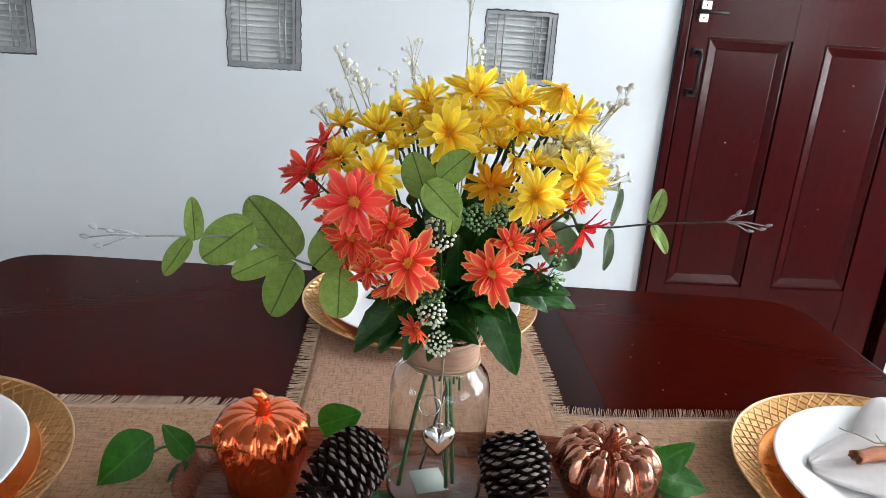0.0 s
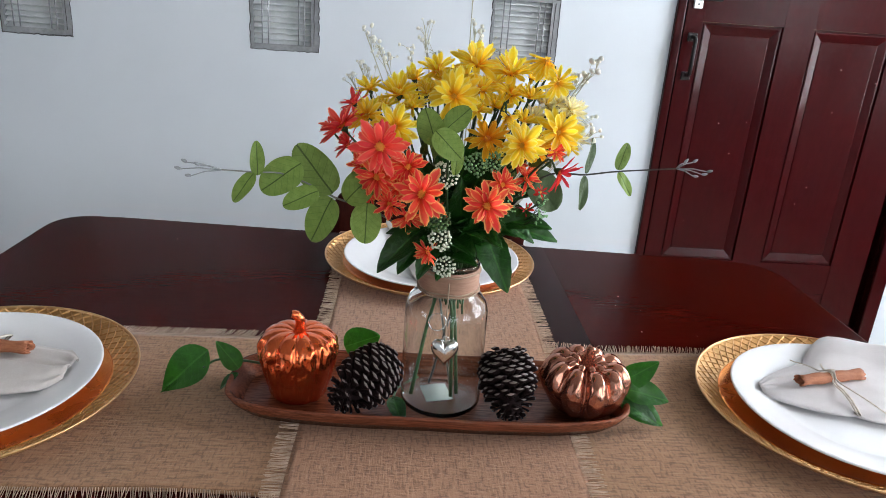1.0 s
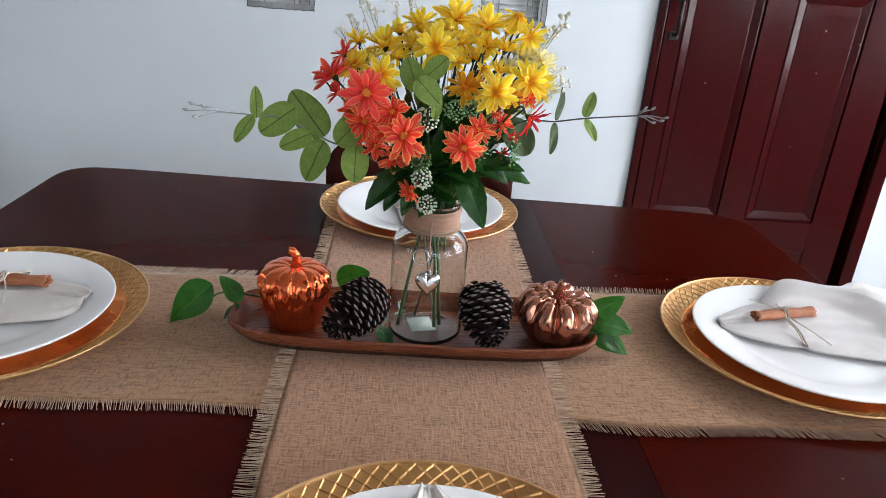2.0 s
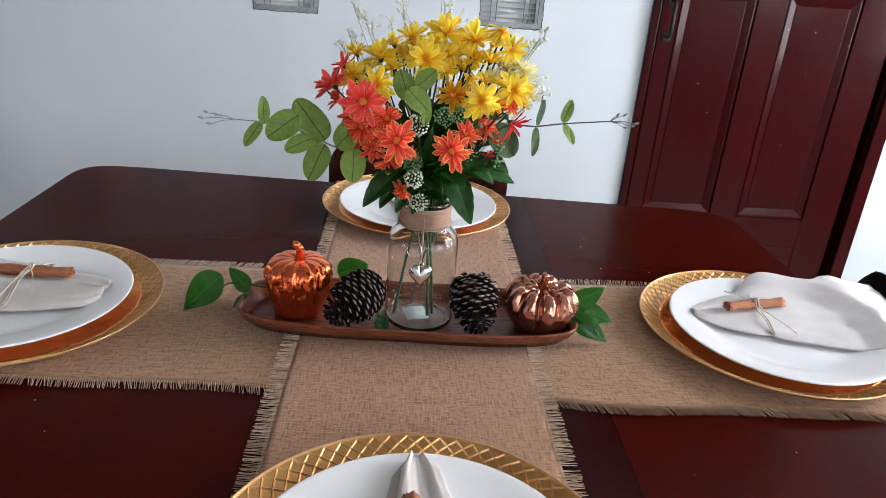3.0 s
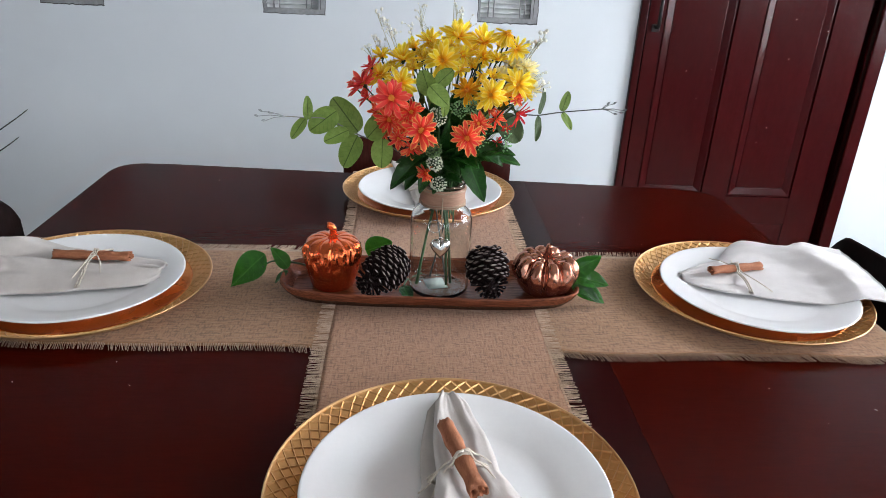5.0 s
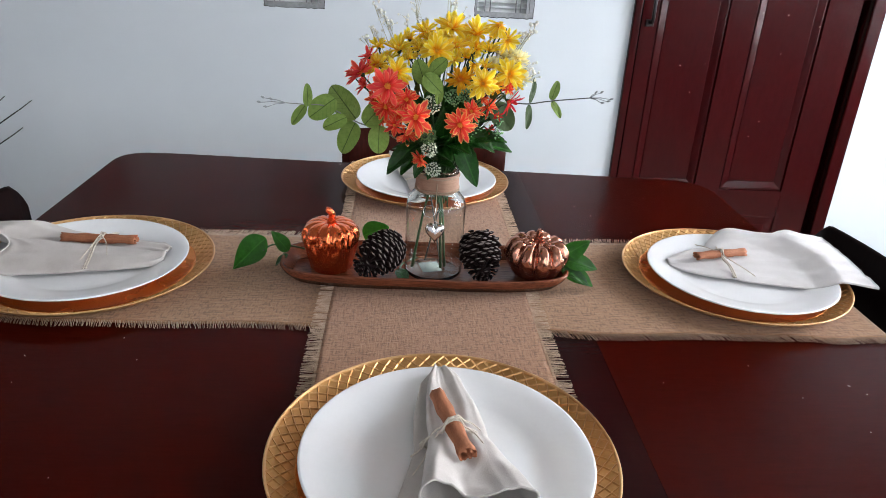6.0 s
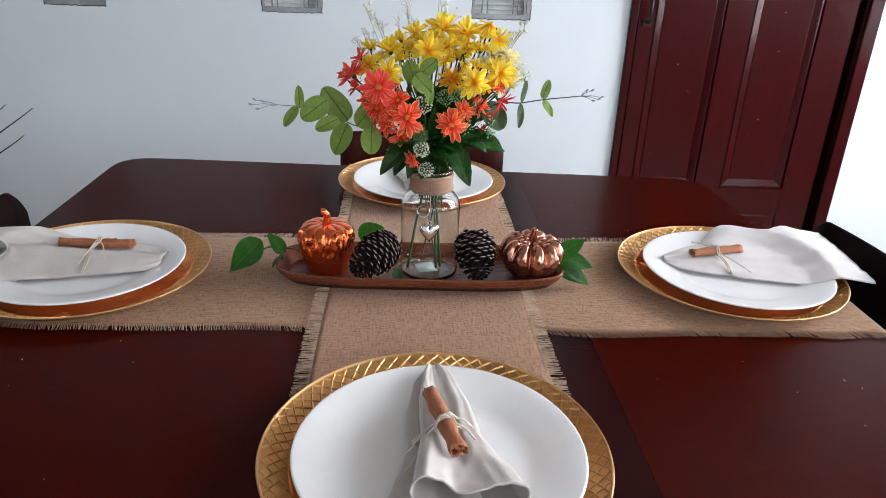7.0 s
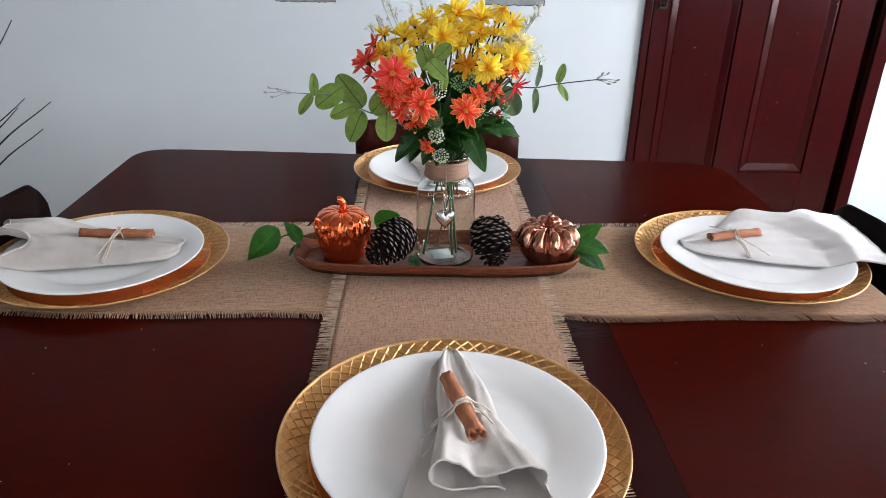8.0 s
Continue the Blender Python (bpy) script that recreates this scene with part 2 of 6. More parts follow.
FRINGE = mat("jute_thread", (0.40, 0.265, 0.185), (0.66, 0.49, 0.375), 0.9, scale=90, fine=500, vary=0.2, spec=0.2)
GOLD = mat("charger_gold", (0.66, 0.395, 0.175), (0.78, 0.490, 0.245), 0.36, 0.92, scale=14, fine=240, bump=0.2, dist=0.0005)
# same metal darkened: the shade in the sunken cells is in this colour
CELL_SHADE = mat("charger_cell_shade", (0.59, 0.320, 0.120), (0.70, 0.405, 0.170), 0.34, 0.94, scale=14, fine=240, bump=0.2, dist=0.0005)
# same gold; orange bounce and shade under the plate put into the colour
BED_BOUNCE = mat("charger_bed_bounce", (0.76, 0.235, 0.038), (0.84, 0.30, 0.062), 0.26, 0.92, scale=14, fine=240, bump=0.2, dist=0.0005)
PORCELAIN = mat("white_porcelain", (0.82, 0.83, 0.84), (0.86, 0.87, 0.88), 0.16, scale=8, bump=0.02, coat=0.3)
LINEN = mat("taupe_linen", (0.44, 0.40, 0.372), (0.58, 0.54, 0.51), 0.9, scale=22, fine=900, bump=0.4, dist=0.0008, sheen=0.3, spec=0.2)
# same linen, with the window side's brighter light put into the colour
LINEN_LIT = mat("lit_linen", (0.53, 0.50, 0.495), (0.64, 0.612, 0.607), 0.9, scale=22, fine=900, bump=0.4, dist=0.0008, sheen=0.3, spec=0.2)
CINNAMON = mat("cinnamon_bark", (0.24, 0.070, 0.030), (0.46, 0.178, 0.082), 0.75, scale=40, fine=260, bump=0.6, dist=0.001, stretch=(1, 6, 6))
TWINE = mat("pale_twine", (0.5, 0.43, 0.35), (0.72, 0.66, 0.58), 0.9, scale=300, fine=900, bump=0.6)
TRAY_W = wood_mat("acacia_tray", (0.058, 0.014, 0.007), (0.30, 0.095, 0.046), 0.24, (1.6, 22, 22), 0.0, 0.0, 0.35, 0.24)
COPPER = mat("copper_glaze", (0.92, 0.140, 0.036), (0.98, 0.225, 0.070), 0.17, 0.92, scale=26, fine=90, bump=0.40, dist=0.0026, rough_var=0.06, coat=0.5)
ROSE = mat("rose_gold_glaze", (0.48, 0.200, 0.135), (0.62, 0.285, 0.195), 0.14, 0.94, scale=22, fine=60, bump=0.22, dist=0.002, rough_var=0.05)
CONE = mat("pine_cone_scale", (0.006, 0.0026, 0.0030), (0.018, 0.0080, 0.0080), 0.75, scale=60, fine=400, bump=0.4, spec=0.12)
CONE_TIP = mat("pine_cone_tip", (0.05, 0.036, 0.032), (0.21, 0.168, 0.15), 0.75, scale=90, fine=400)
GLASS = glass_mat("clear_jar_glass", (0.965, 0.985, 0.972))
PANE = glass_mat("window_glass", (0.97, 0.98, 0.98))
BAND = mat("brown_paper_band", (0.23, 0.12, 0.075), (0.36, 0.21, 0.14), 0.7, scale=60, fine=300, stretch=(1, 1, 9))
LABEL = mat("pale_sticker_paper", (0.50, 0.55, 0.50), (0.64, 0.69, 0.63), 0.7, scale=60)
SILVER = mat("silver_charm", (0.72, 0.71, 0.69), (0.86, 0.85, 0.83), 0.13, 1.0, scale=60, bump=0.2)
CORD = mat("charm_cord", (0.22, 0.15, 0.1), (0.35, 0.26, 0.18), 0.8)
STEM = mat("stem_green", (0.013, 0.044, 0.011), (0.034, 0.092, 0.022), 0.5, scale=60)
STEM_PALE = mat("stem_pale", (0.30, 0.31, 0.21), (0.48, 0.48, 0.37), 0.6, scale=60)
STEM_GREY = mat("stem_grey", (0.10, 0.11, 0.095), (0.2, 0.21, 0.18), 0.6, scale=60)
RED_P = petal_mat("coral_red_petal", (0.72, 0.07, 0.012), (0.99, 0.098, 0.070), (0.98, 0.50, 0.17), 0.44)
PINK_P = petal_mat("coral_pink_petal", (0.76, 0.07, 0.035), (0.99, 0.105, 0.095), (0.99, 0.33, 0.20), 0.50)
DEEPRED_P = petal_mat("deep_red_petal", (0.40, 0.02, 0.012), (0.66, 0.022, 0.022), (0.78, 0.06, 0.04), 0.6)
YEL_P = petal_mat("yellow_petal", (0.95, 0.45, 0.010), (0.99, 0.755, 0.036), (0.99, 0.88, 0.22), 0.42, 0.40)
AMBER_P = petal_mat("amber_petal", (0.88, 0.26, 0.010), (0.97, 0.50, 0.020), (0.98, 0.74, 0.10), 0.46)
CREAM_P = petal_mat("cream_petal", (0.88, 0.70, 0.20), (0.95, 0.88, 0.50), (0.97, 0.94, 0.74), 0.30)
ORANGE_C = mat("orange_flower_eye", (0.80, 0.22, 0.015), (0.95, 0.42, 0.05), 0.8, scale=200, fine=900, bump=0.8, dist=0.002)
YELLOW_C = mat("yellow_flower_eye", (0.70, 0.30, 0.01), (0.88, 0.50, 0.03), 0.8, scale=200, fine=900, bump=0.8, dist=0.002)
EUCA = leaf_mat("eucalyptus_leaf", (0.215, 0.325, 0.070), (0.075, 0.125, 0.022), (0.150, 0.245, 0.045), 0.42, 1.0, 0.28, 0.22)
EUCA_D = leaf_mat("eucalyptus_leaf_dark", (0.075, 0.12, 0.05), (0.05, 0.08, 0.03), (0.055, 0.09, 0.035), 0.5, 0.6)
DEEP = leaf_mat("deep_green_leaf", (0.012, 0.085, 0.006), (0.04, 0.17, 0.022), (0.005, 0.040, 0.003), 0.36, 0.5, 0.45)
OLIVE = leaf_mat("olive_leaf", (0.13, 0.17, 0.025), (0.18, 0.22, 0.05), (0.06, 0.09, 0.015), 0.45, 0.5)
BRIGHT = leaf_mat("bright_green_leaf", (0.030, 0.18, 0.010), (0.055, 0.23, 0.022), (0.015, 0.100, 0.006), 0.30, 0.7, 0.5, 0.42)
BLOOM_W = mat("white_filler_bloom", (0.58, 0.58, 0.50), (0.80, 0.80, 0.72), 0.7, scale=300, vary=0.3, trans=0.3)
BLOOM_D = mat("dark_green_bloom", (0.05, 0.11, 0.03), (0.16, 0.25, 0.10), 0.8, scale=300, vary=0.3)
BLOOM_C = mat("greenish_white_bloom", (0.42, 0.50, 0.34), (0.78, 0.80, 0.68), 0.8, scale=300, vary=0.2)
BUD = mat("grey_bud", (0.17, 0.19, 0.20), (0.36, 0.39, 0.40), 0.7, scale=120)
STEM_DARK = mat("stem_dark", (0.025, 0.028, 0.024), (0.06, 0.065, 0.055), 0.6, scale=60)
BLOOM_G = mat("green_filler_bloom", (0.12, 0.32, 0.12), (0.32, 0.56, 0.28), 0.8, scale=300, vary=0.4)
TWIG = mat("dark_twig", (0.012, 0.012, 0.012), (0.03, 0.03, 0.028), 0.7)
POT = mat("dark_pot", (0.03, 0.028, 0.026), (0.06, 0.055, 0.05), 0.6)


# ---------------------------------------------------------------- building helpers
PLACE = {}


def thing(name, loc=(0, 0, 0), label="", category="", group="", kind="", rot=0.0):
    ob = new(name)
    ob.empty_display_size = 0.02
    ob.matrix_basis = PLACE[ob] = pose(*loc, 0, 0, rot)
    return tagged(ob, label, category, group, kind)


def meshed(name, bm, material, smooth=True):
    me = bpy.data.meshes.new(name)
    bmesh.ops.recalc_face_normals(bm, faces=bm.faces)
    if smooth:
        for f in bm.faces:
            f.smooth = True
    bm.to_mesh(me)
    bm.free()
    me.materials.append(material)
    return me


def put(name, me, parent, m, label="", kind=""):
    """Links mesh data as a part of parent, at the world pose m."""
    ob = new(name, me)
    if parent:
        ob.parent = parent
        ob.matrix_basis = PLACE[parent].inverted() @ m
    else:
        ob.matrix_basis = m
    PLACE[ob] = m.copy()
    return tagged(ob, label, "", "", kind)


def part(name, bm, material, parent, label="", smooth=True, m=None, kind=""):
    """Links a bmesh as one part; without m its coordinates are those of the parent."""
    me = meshed(name, bm, material, smooth)
    return put(name, me, parent, m if m else (PLACE[parent] if parent else Matrix()), label, kind)


def add_box(bm, x0, x1, y0, y1, z0, z1, bevel=0.0, seg=2):
    vs = [bm.verts.new((x, y, z)) for x in (x0, x1) for y in (y0, y1) for z in (z0, z1)]
    fs = [(0, 1, 3, 2), (4, 6, 7, 5), (0, 4, 5, 1), (2, 3, 7, 6), (0, 2, 6, 4), (1, 5, 7, 3)]
    faces = [bm.faces.new([vs[i] for i in f]) for f in fs]
    if bevel:
        edges = list({e for f in faces for e in f.edges})
        bmesh.ops.bevel(bm, geom=edges, offset=bevel, segments=seg, profile=0.5, affect="EDGES")
    return bm


def box(x0, x1, y0, y1, z0, z1, bevel=0.0, seg=2):
    return add_box(bmesh.new(), x0, x1, y0, y1, z0, z1, bevel, seg)


def lathe(profile, seg=64, bm=None, ripple=None, close=False):
    """Turns (r, z) pairs round z. ripple(angle, i) scales the radius."""
    bm = bm or bmesh.new()
    rings = []
    for i, (r, z) in enumerate(profile):
        if r < 1e-6:
            rings.append([bm.verts.new((0, 0, z))])
        else:
            ring = []
            for k in range(seg):
                a = 2 * math.pi * k / seg
                q = r * (ripple(a, i) if ripple else 1)
                ring.append(bm.verts.new((q * math.cos(a), q * math.sin(a), z)))
            rings.append(ring)
    pairs = list(zip(rings, rings[1:])) + ([(rings[-1], rings[0])] if close else [])
    for a, b in pairs:
        for k in range(seg):
            j = (k + 1) % seg
            q = [a[k % len(a)], a[j % len(a)], b[j % len(b)], b[k % len(b)]]
            q = list(dict.fromkeys(q))
            if len(q) > 2:
                bm.faces.new(q)
    return bm


def smooth_path(pts, n=6):
    """Catmull-Rom through the points."""
    p = [Vector(q) for q in pts]
    p = [p[0] * 2 - p[1]] + p + [p[-1] * 2 - p[-2]]
    out = []
    for i in range(1, len(p) - 2):
        for k in range(n):
            t = k / n
            out.append(0.5 * (2 * p[i] + (p[i + 1] - p[i - 1]) * t + (2 * p[i - 1] - 5 * p[i] + 4 * p[i + 1] - p[i + 2]) * t * t
                              + (3 * p[i] - p[i - 1] - 3 * p[i + 1] + p[i + 2]) * t ** 3))
    return out + [p[-2]]


def tube(pts, r0, r1=None, seg=6, bm=None, closed=False):
    """A round rod along the points, tapering from r0 to r1."""
    bm = bm or bmesh.new()
    r1 = r0 if r1 is None else r1
    pts = [Vector(q) for q in pts]
    rings, side = [], None
    for i, q in enumerate(pts):
        if closed:
            d = (pts[(i + 1) % len(pts)] - pts[i - 1]).normalized()
        else:
            d = (pts[min(i + 1, len(pts) - 1)] - pts[max(i - 1, 0)]).normalized()
        if side is None:
            side = d.orthogonal().normalized()
        side = (side - d * side.dot(d)).normalized()
        up = d.cross(side)
        r = r0 + (r1 - r0) * i / (len(pts) - 1)
        rings.append([bm.verts.new(q + r * (math.cos(a) * side + math.sin(a) * up)) for a in (2 * math.pi * k / seg for k in range(seg))])
    links = list(zip(rings, rings[1:])) + ([(rings[-1], rings[0])] if closed else [])
    for a, b in links:
        for k in range(seg):
            bm.faces.new((a[k], a[(k + 1) % seg], b[(k + 1) % seg], b[k]))
    if not closed:
        bm.faces.new(rings[0][::-1])
        bm.faces.new(rings[-1])
    return bm


def aim(origin, direction, up=(0, 0, 1), size=1.0, roll=0.0):
    """A pose whose local z points along direction."""
    q = Vector(direction).normalized().to_track_quat("Z", "Y")
    return Matrix.Translation(origin) @ q.to_matrix().to_4x4() @ pose(0, 0, 0, 0, 0, roll) @ Matrix.Diagonal((size, size, size, 1))


def along(origin, direction, normal, size=1.0):
    """A pose whose local x runs along direction and whose local z leans towards normal."""
    x = Vector(direction).normalized()
    z = Vector(normal)
    z = (z - x * z.dot(x)).normalized()
    y = z.cross(x)
    r = Matrix((x, y, z)).transposed().to_4x4()
    return Matrix.Translation(origin) @ r @ Matrix.Diagonal((size, size, size, 1))


# ---------------------------------------------------------------- room
def wall_with_holes(name, us, vs, holes, thick, at, coat=None):
    """A wall over the grid us x vs, with rectangular holes (u0, u1, v0, v1) right through it. at(u, v, d) places a point, d deep."""
    us = sorted(set(us) | {h[0] for h in holes} | {h[1] for h in holes})
    vs = sorted(set(vs) | {h[2] for h in holes} | {h[3] for h in holes})
    bm = bmesh.new()
    cache = {}

    def v(i, j, d):
        return cache.setdefault((i, j, d), None) or cache.update({(i, j, d): bm.verts.new(at(us[i], vs[j], thick * d))}) or cache[(i, j, d)]

    def solid(i, j):
        if not (0 <= i < len(us) - 1 and 0 <= j < len(vs) - 1):
            return False
        u, w = (us[i] + us[i + 1]) / 2, (vs[j] + vs[j + 1]) / 2
        return not any(h[0] < u < h[1] and h[2] < w < h[3] for h in holes)
    for i in range(len(us) - 1):
        for j in range(len(vs) - 1):
            if not solid(i, j):
                continue
            for d in (0, 1):
                bm.faces.new((v(i, j, d), v(i + 1, j, d), v(i + 1, j + 1, d), v(i, j + 1, d)))
            for di, dj, a, b in ((-1, 0, (i, j), (i, j + 1)), (1, 0, (i + 1, j), (i + 1, j + 1)), (0, -1, (i, j), (i + 1, j)), (0, 1, (i, j + 1), (i + 1, j + 1))):
                if not solid(i + di, j + dj):
                    bm.faces.new((v(*a, 0), v(*b, 0), v(*b, 1), v(*a, 1)))
    ob = part(name, bm, coat or WALL, None, smooth=False)
    return tagged(ob, kind="structure")


VENT_Z0, VENT_Z1 = 1.003, 1.178
VENT_X = (-1.092, -0.464, 0.160)
VENT_W = 0.177
DOOR_X0, DOOR_X1, DOOR_H = 0.641, 1.413, 2.06

north_holes = [(x, x + VENT_W, VENT_Z0, VENT_Z1) for x in VENT_X] + [(DOOR_X0 + 0.004, DOOR_X1 - 0.004, 0.0, DOOR_H)]
tagged(wall_with_holes("wall_north", (ROOM_W - 0.15, ROOM_E + 0.15), (0, ROOM_H), north_holes, 0.15, lambda u, v, d: (u, ROOM_N + d, v)),
       "white painted plaster wall behind the table", "wall")
tagged(wall_with_holes("wall_south", (ROOM_W - 0.15, ROOM_E + 0.15), (0, ROOM_H), [SOUTH_WIN], 0.15, lambda u, v, d: (u, ROOM_S - d, v)),
       "white painted plaster wall with a window", "wall")
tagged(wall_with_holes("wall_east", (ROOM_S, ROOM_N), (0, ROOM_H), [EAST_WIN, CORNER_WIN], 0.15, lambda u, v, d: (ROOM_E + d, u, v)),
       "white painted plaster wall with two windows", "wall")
tagged(wall_with_holes("wall_west", (ROOM_S, ROOM_N), (0, ROOM_H), [WEST_WIN], 0.15, lambda u, v, d: (ROOM_W - d, u, v), FILL_CUT),
       "unseen plain wall, brown to cut fill light, with a window", "wall")
tagged(part("floor", box(ROOM_W - 0.15, ROOM_E + 0.15, ROOM_S - 0.15, ROOM_N + 0.15, -0.12, -0.001), FLOOR, None, smooth=False),
       "plain pale beige floor", "floor", kind="structure")
tagged(part("ceiling", box(ROOM_W - 0.15, ROOM_E + 0.15, ROOM_S - 0.15, ROOM_N + 0.15, ROOM_H + 0.001, ROOM_H + 0.12), CEIL, None, smooth=False),
       "plain dull beige painted ceiling", "ceiling", kind="structure")


def window_unit(name, m, w, h):
    """A white-framed window with a mullion and two panes; local x across, z up, set in its opening."""
    win = thing(name, label="white framed window with two clear panes", category="window", kind="structure")
    win.matrix_basis = PLACE[win] = m
    for x0, x1, z0, z1 in ((0, 0.05, 0, h), (w - 0.05, w, 0, h), (0.05, w - 0.05, 0, 0.05), (0.05, w - 0.05, h - 0.05, h), (w / 2 - 0.025, w / 2 + 0.025, 0.05, h - 0.05)):
        part("window_frame", box(x0, x1, 0.03, 0.08, z0, z1, 0.004), FRAME_W, win)
    for x0, x1 in ((0.05, w / 2 - 0.025), (w / 2 + 0.025, w - 0.05)):
        p = part("pane", box(x0, x1, 0.052, 0.057, 0.05, h - 0.05), PANE, win, smooth=False)
        p.visible_shadow = False


window_unit("window_1", pose(ROOM_E, EAST_WIN[1], EAST_WIN[2], 0, 0, -90), EAST_WIN[1] - EAST_WIN[0], EAST_WIN[3] - EAST_WIN[2])
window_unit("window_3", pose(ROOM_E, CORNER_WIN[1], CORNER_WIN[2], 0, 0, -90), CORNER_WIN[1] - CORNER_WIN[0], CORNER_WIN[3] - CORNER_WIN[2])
window_unit("window_2", pose(SOUTH_WIN[1], ROOM_S, SOUTH_WIN[2], 0, 0, 180), SOUTH_WIN[1] - SOUTH_WIN[0], SOUTH_WIN[3] - SOUTH_WIN[2])
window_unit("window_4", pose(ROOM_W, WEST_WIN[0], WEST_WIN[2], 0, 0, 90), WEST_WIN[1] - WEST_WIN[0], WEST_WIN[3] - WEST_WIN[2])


# ---------------------------------------------------------------- door
def door_panel(x0, x1, z0, z1, y, relief=1.0):
    """A fielded panel: a sloping moulding round a raised, bevelled field. Front looks to -y."""
    bm = bmesh.new()
    steps = ((0.0, 0.0), (0.0015, 0.004), (0.004, 0.004), (0.005, 0.0015), (0.008, 0.0010), (0.016, 0.0034), (0.026, 0.0066), (0.029, 0.0076), (0.0300, 0.0066), (0.032, 0.0062))
    loops = []
    for inset, deep in steps:
        loops.append([bm.verts.new((x, y + deep * relief, z)) for x, z in ((x0 + inset, z0 + inset), (x1 - inset, z0 + inset), (x1 - inset, z1 - inset), (x0 + inset, z1 - inset))])
    for a, b in zip(loops, loops[1:]):
        for k in range(4):
            bm.faces.new((a[k], a[(k + 1) % 4], b[(k + 1) % 4], b[k]))
    bm.faces.new(loops[-1])
    back = [bm.verts.new((x, y + 0.030, z)) for x, z in ((x0, z0), (x1, z0), (x1, z1), (x0, z1))]
    for k in range(4):
        bm.faces.new((loops[0][k], loops[0][(k + 1) % 4], back[(k + 1) % 4], back[k]))
    bm.faces.new(back)
    return bm


door = thing("door_1", (0.69, 1.89, 0), "closed dark mahogany red panelled wooden door", "door", kind="structure")


def door_part(name, bm, material=None, label="", parent=None, smooth=False):
    return part(name, bm, material or DOOR_W, parent or door, label, smooth, m=Matrix())


LEAF_X0, LEAF_X1, FACE_Y = 0.668, 1.342, 1.888
door_part("jamb", box(DOOR_X0, 0.664, 1.884, 2.02, 0, DOOR_H, 0.003))
door_part("jamb", box(1.370, DOOR_X1, 1.872, 2.02, 0, DOOR_H, 0.004))
door_part("jamb", box(1.3435, 1.3695, 1.935, 2.02, 0, DOOR_H - 0.045))
door_part("lintel", box(0.665, 1.3695, 1.884, 2.02, DOOR_H - 0.04, DOOR_H, 0.003))
for x0, x1 in ((LEAF_X0, 0.715), (0.935, 1.019), (1.237, LEAF_X1)):
    door_part("stile", box(x0, x1, FACE_Y, FACE_Y + 0.04, 0.005, DOOR_H - 0.045, 0.0005))
for x0, x1 in ((0.7155, 0.9345), (1.0195, 1.2365)):
    for z0, z1 in ((0.005, 0.13), (0.395, 0.488), (1.150, 1.32), (1.90, DOOR_H - 0.045)):
        door_part("rail", box(x0 - 0.0004, x1 + 0.0004, FACE_Y + 0.0003, FACE_Y + 0.04, z0, z1, 0.0004))
    for z0, z1 in ((0.1305, 0.3945), (0.4885, 1.1495), (1.3205, 1.8995)):
        door_part("panel", door_panel(x0, x1, z0, z1, FACE_Y + 0.002, 0.25 if z1 < 0.4 else 1.0), smooth=False)
# pull handle
pull = door_part("handle", tube(smooth_path([(0.693, 1.888, 1.110), (0.693, 1.862, 1.106), (0.690, 1.850, 1.085), (0.689, 1.848, 1.06), (0.690, 1.850, 1.035), (0.693, 1.862, 1.016), (0.693, 1.888, 1.012)], 5), 0.0055, 0.0055, 10), BLACK, "black iron pull handle", smooth=True)
for z in (1.110, 1.010):
    door_part("plate", box(0.680, 0.706, 1.883, 1.8878, z - 0.011, z + 0.011, 0.002), BLACK, parent=pull)
# sliding bolt
latch = door_part("bolt", tube([(0.672, 1.876, 1.2065), (0.752, 1.876, 1.2065)], 0.004, 0.004, 10), BLACK, "black sliding bolt", smooth=True)
for x0, x1, z0, z1 in ((0.683, 0.708, 1.212, 1.232), (0.681, 0.704, 1.182, 1.202)):
    door_part("plate", box(x0, x1, 1.8795, 1.8876, z0, z1, 0.0015), STEEL, "pale steel latch plate", parent=latch)
    door_part("screw", tube([((x0 + x1) / 2, 1.8798, (z0 + z1) / 2), ((x0 + x1) / 2, 1.8782, (z0 + z1) / 2)], 0.0028, 0.002, 8), BLACK, parent=latch)


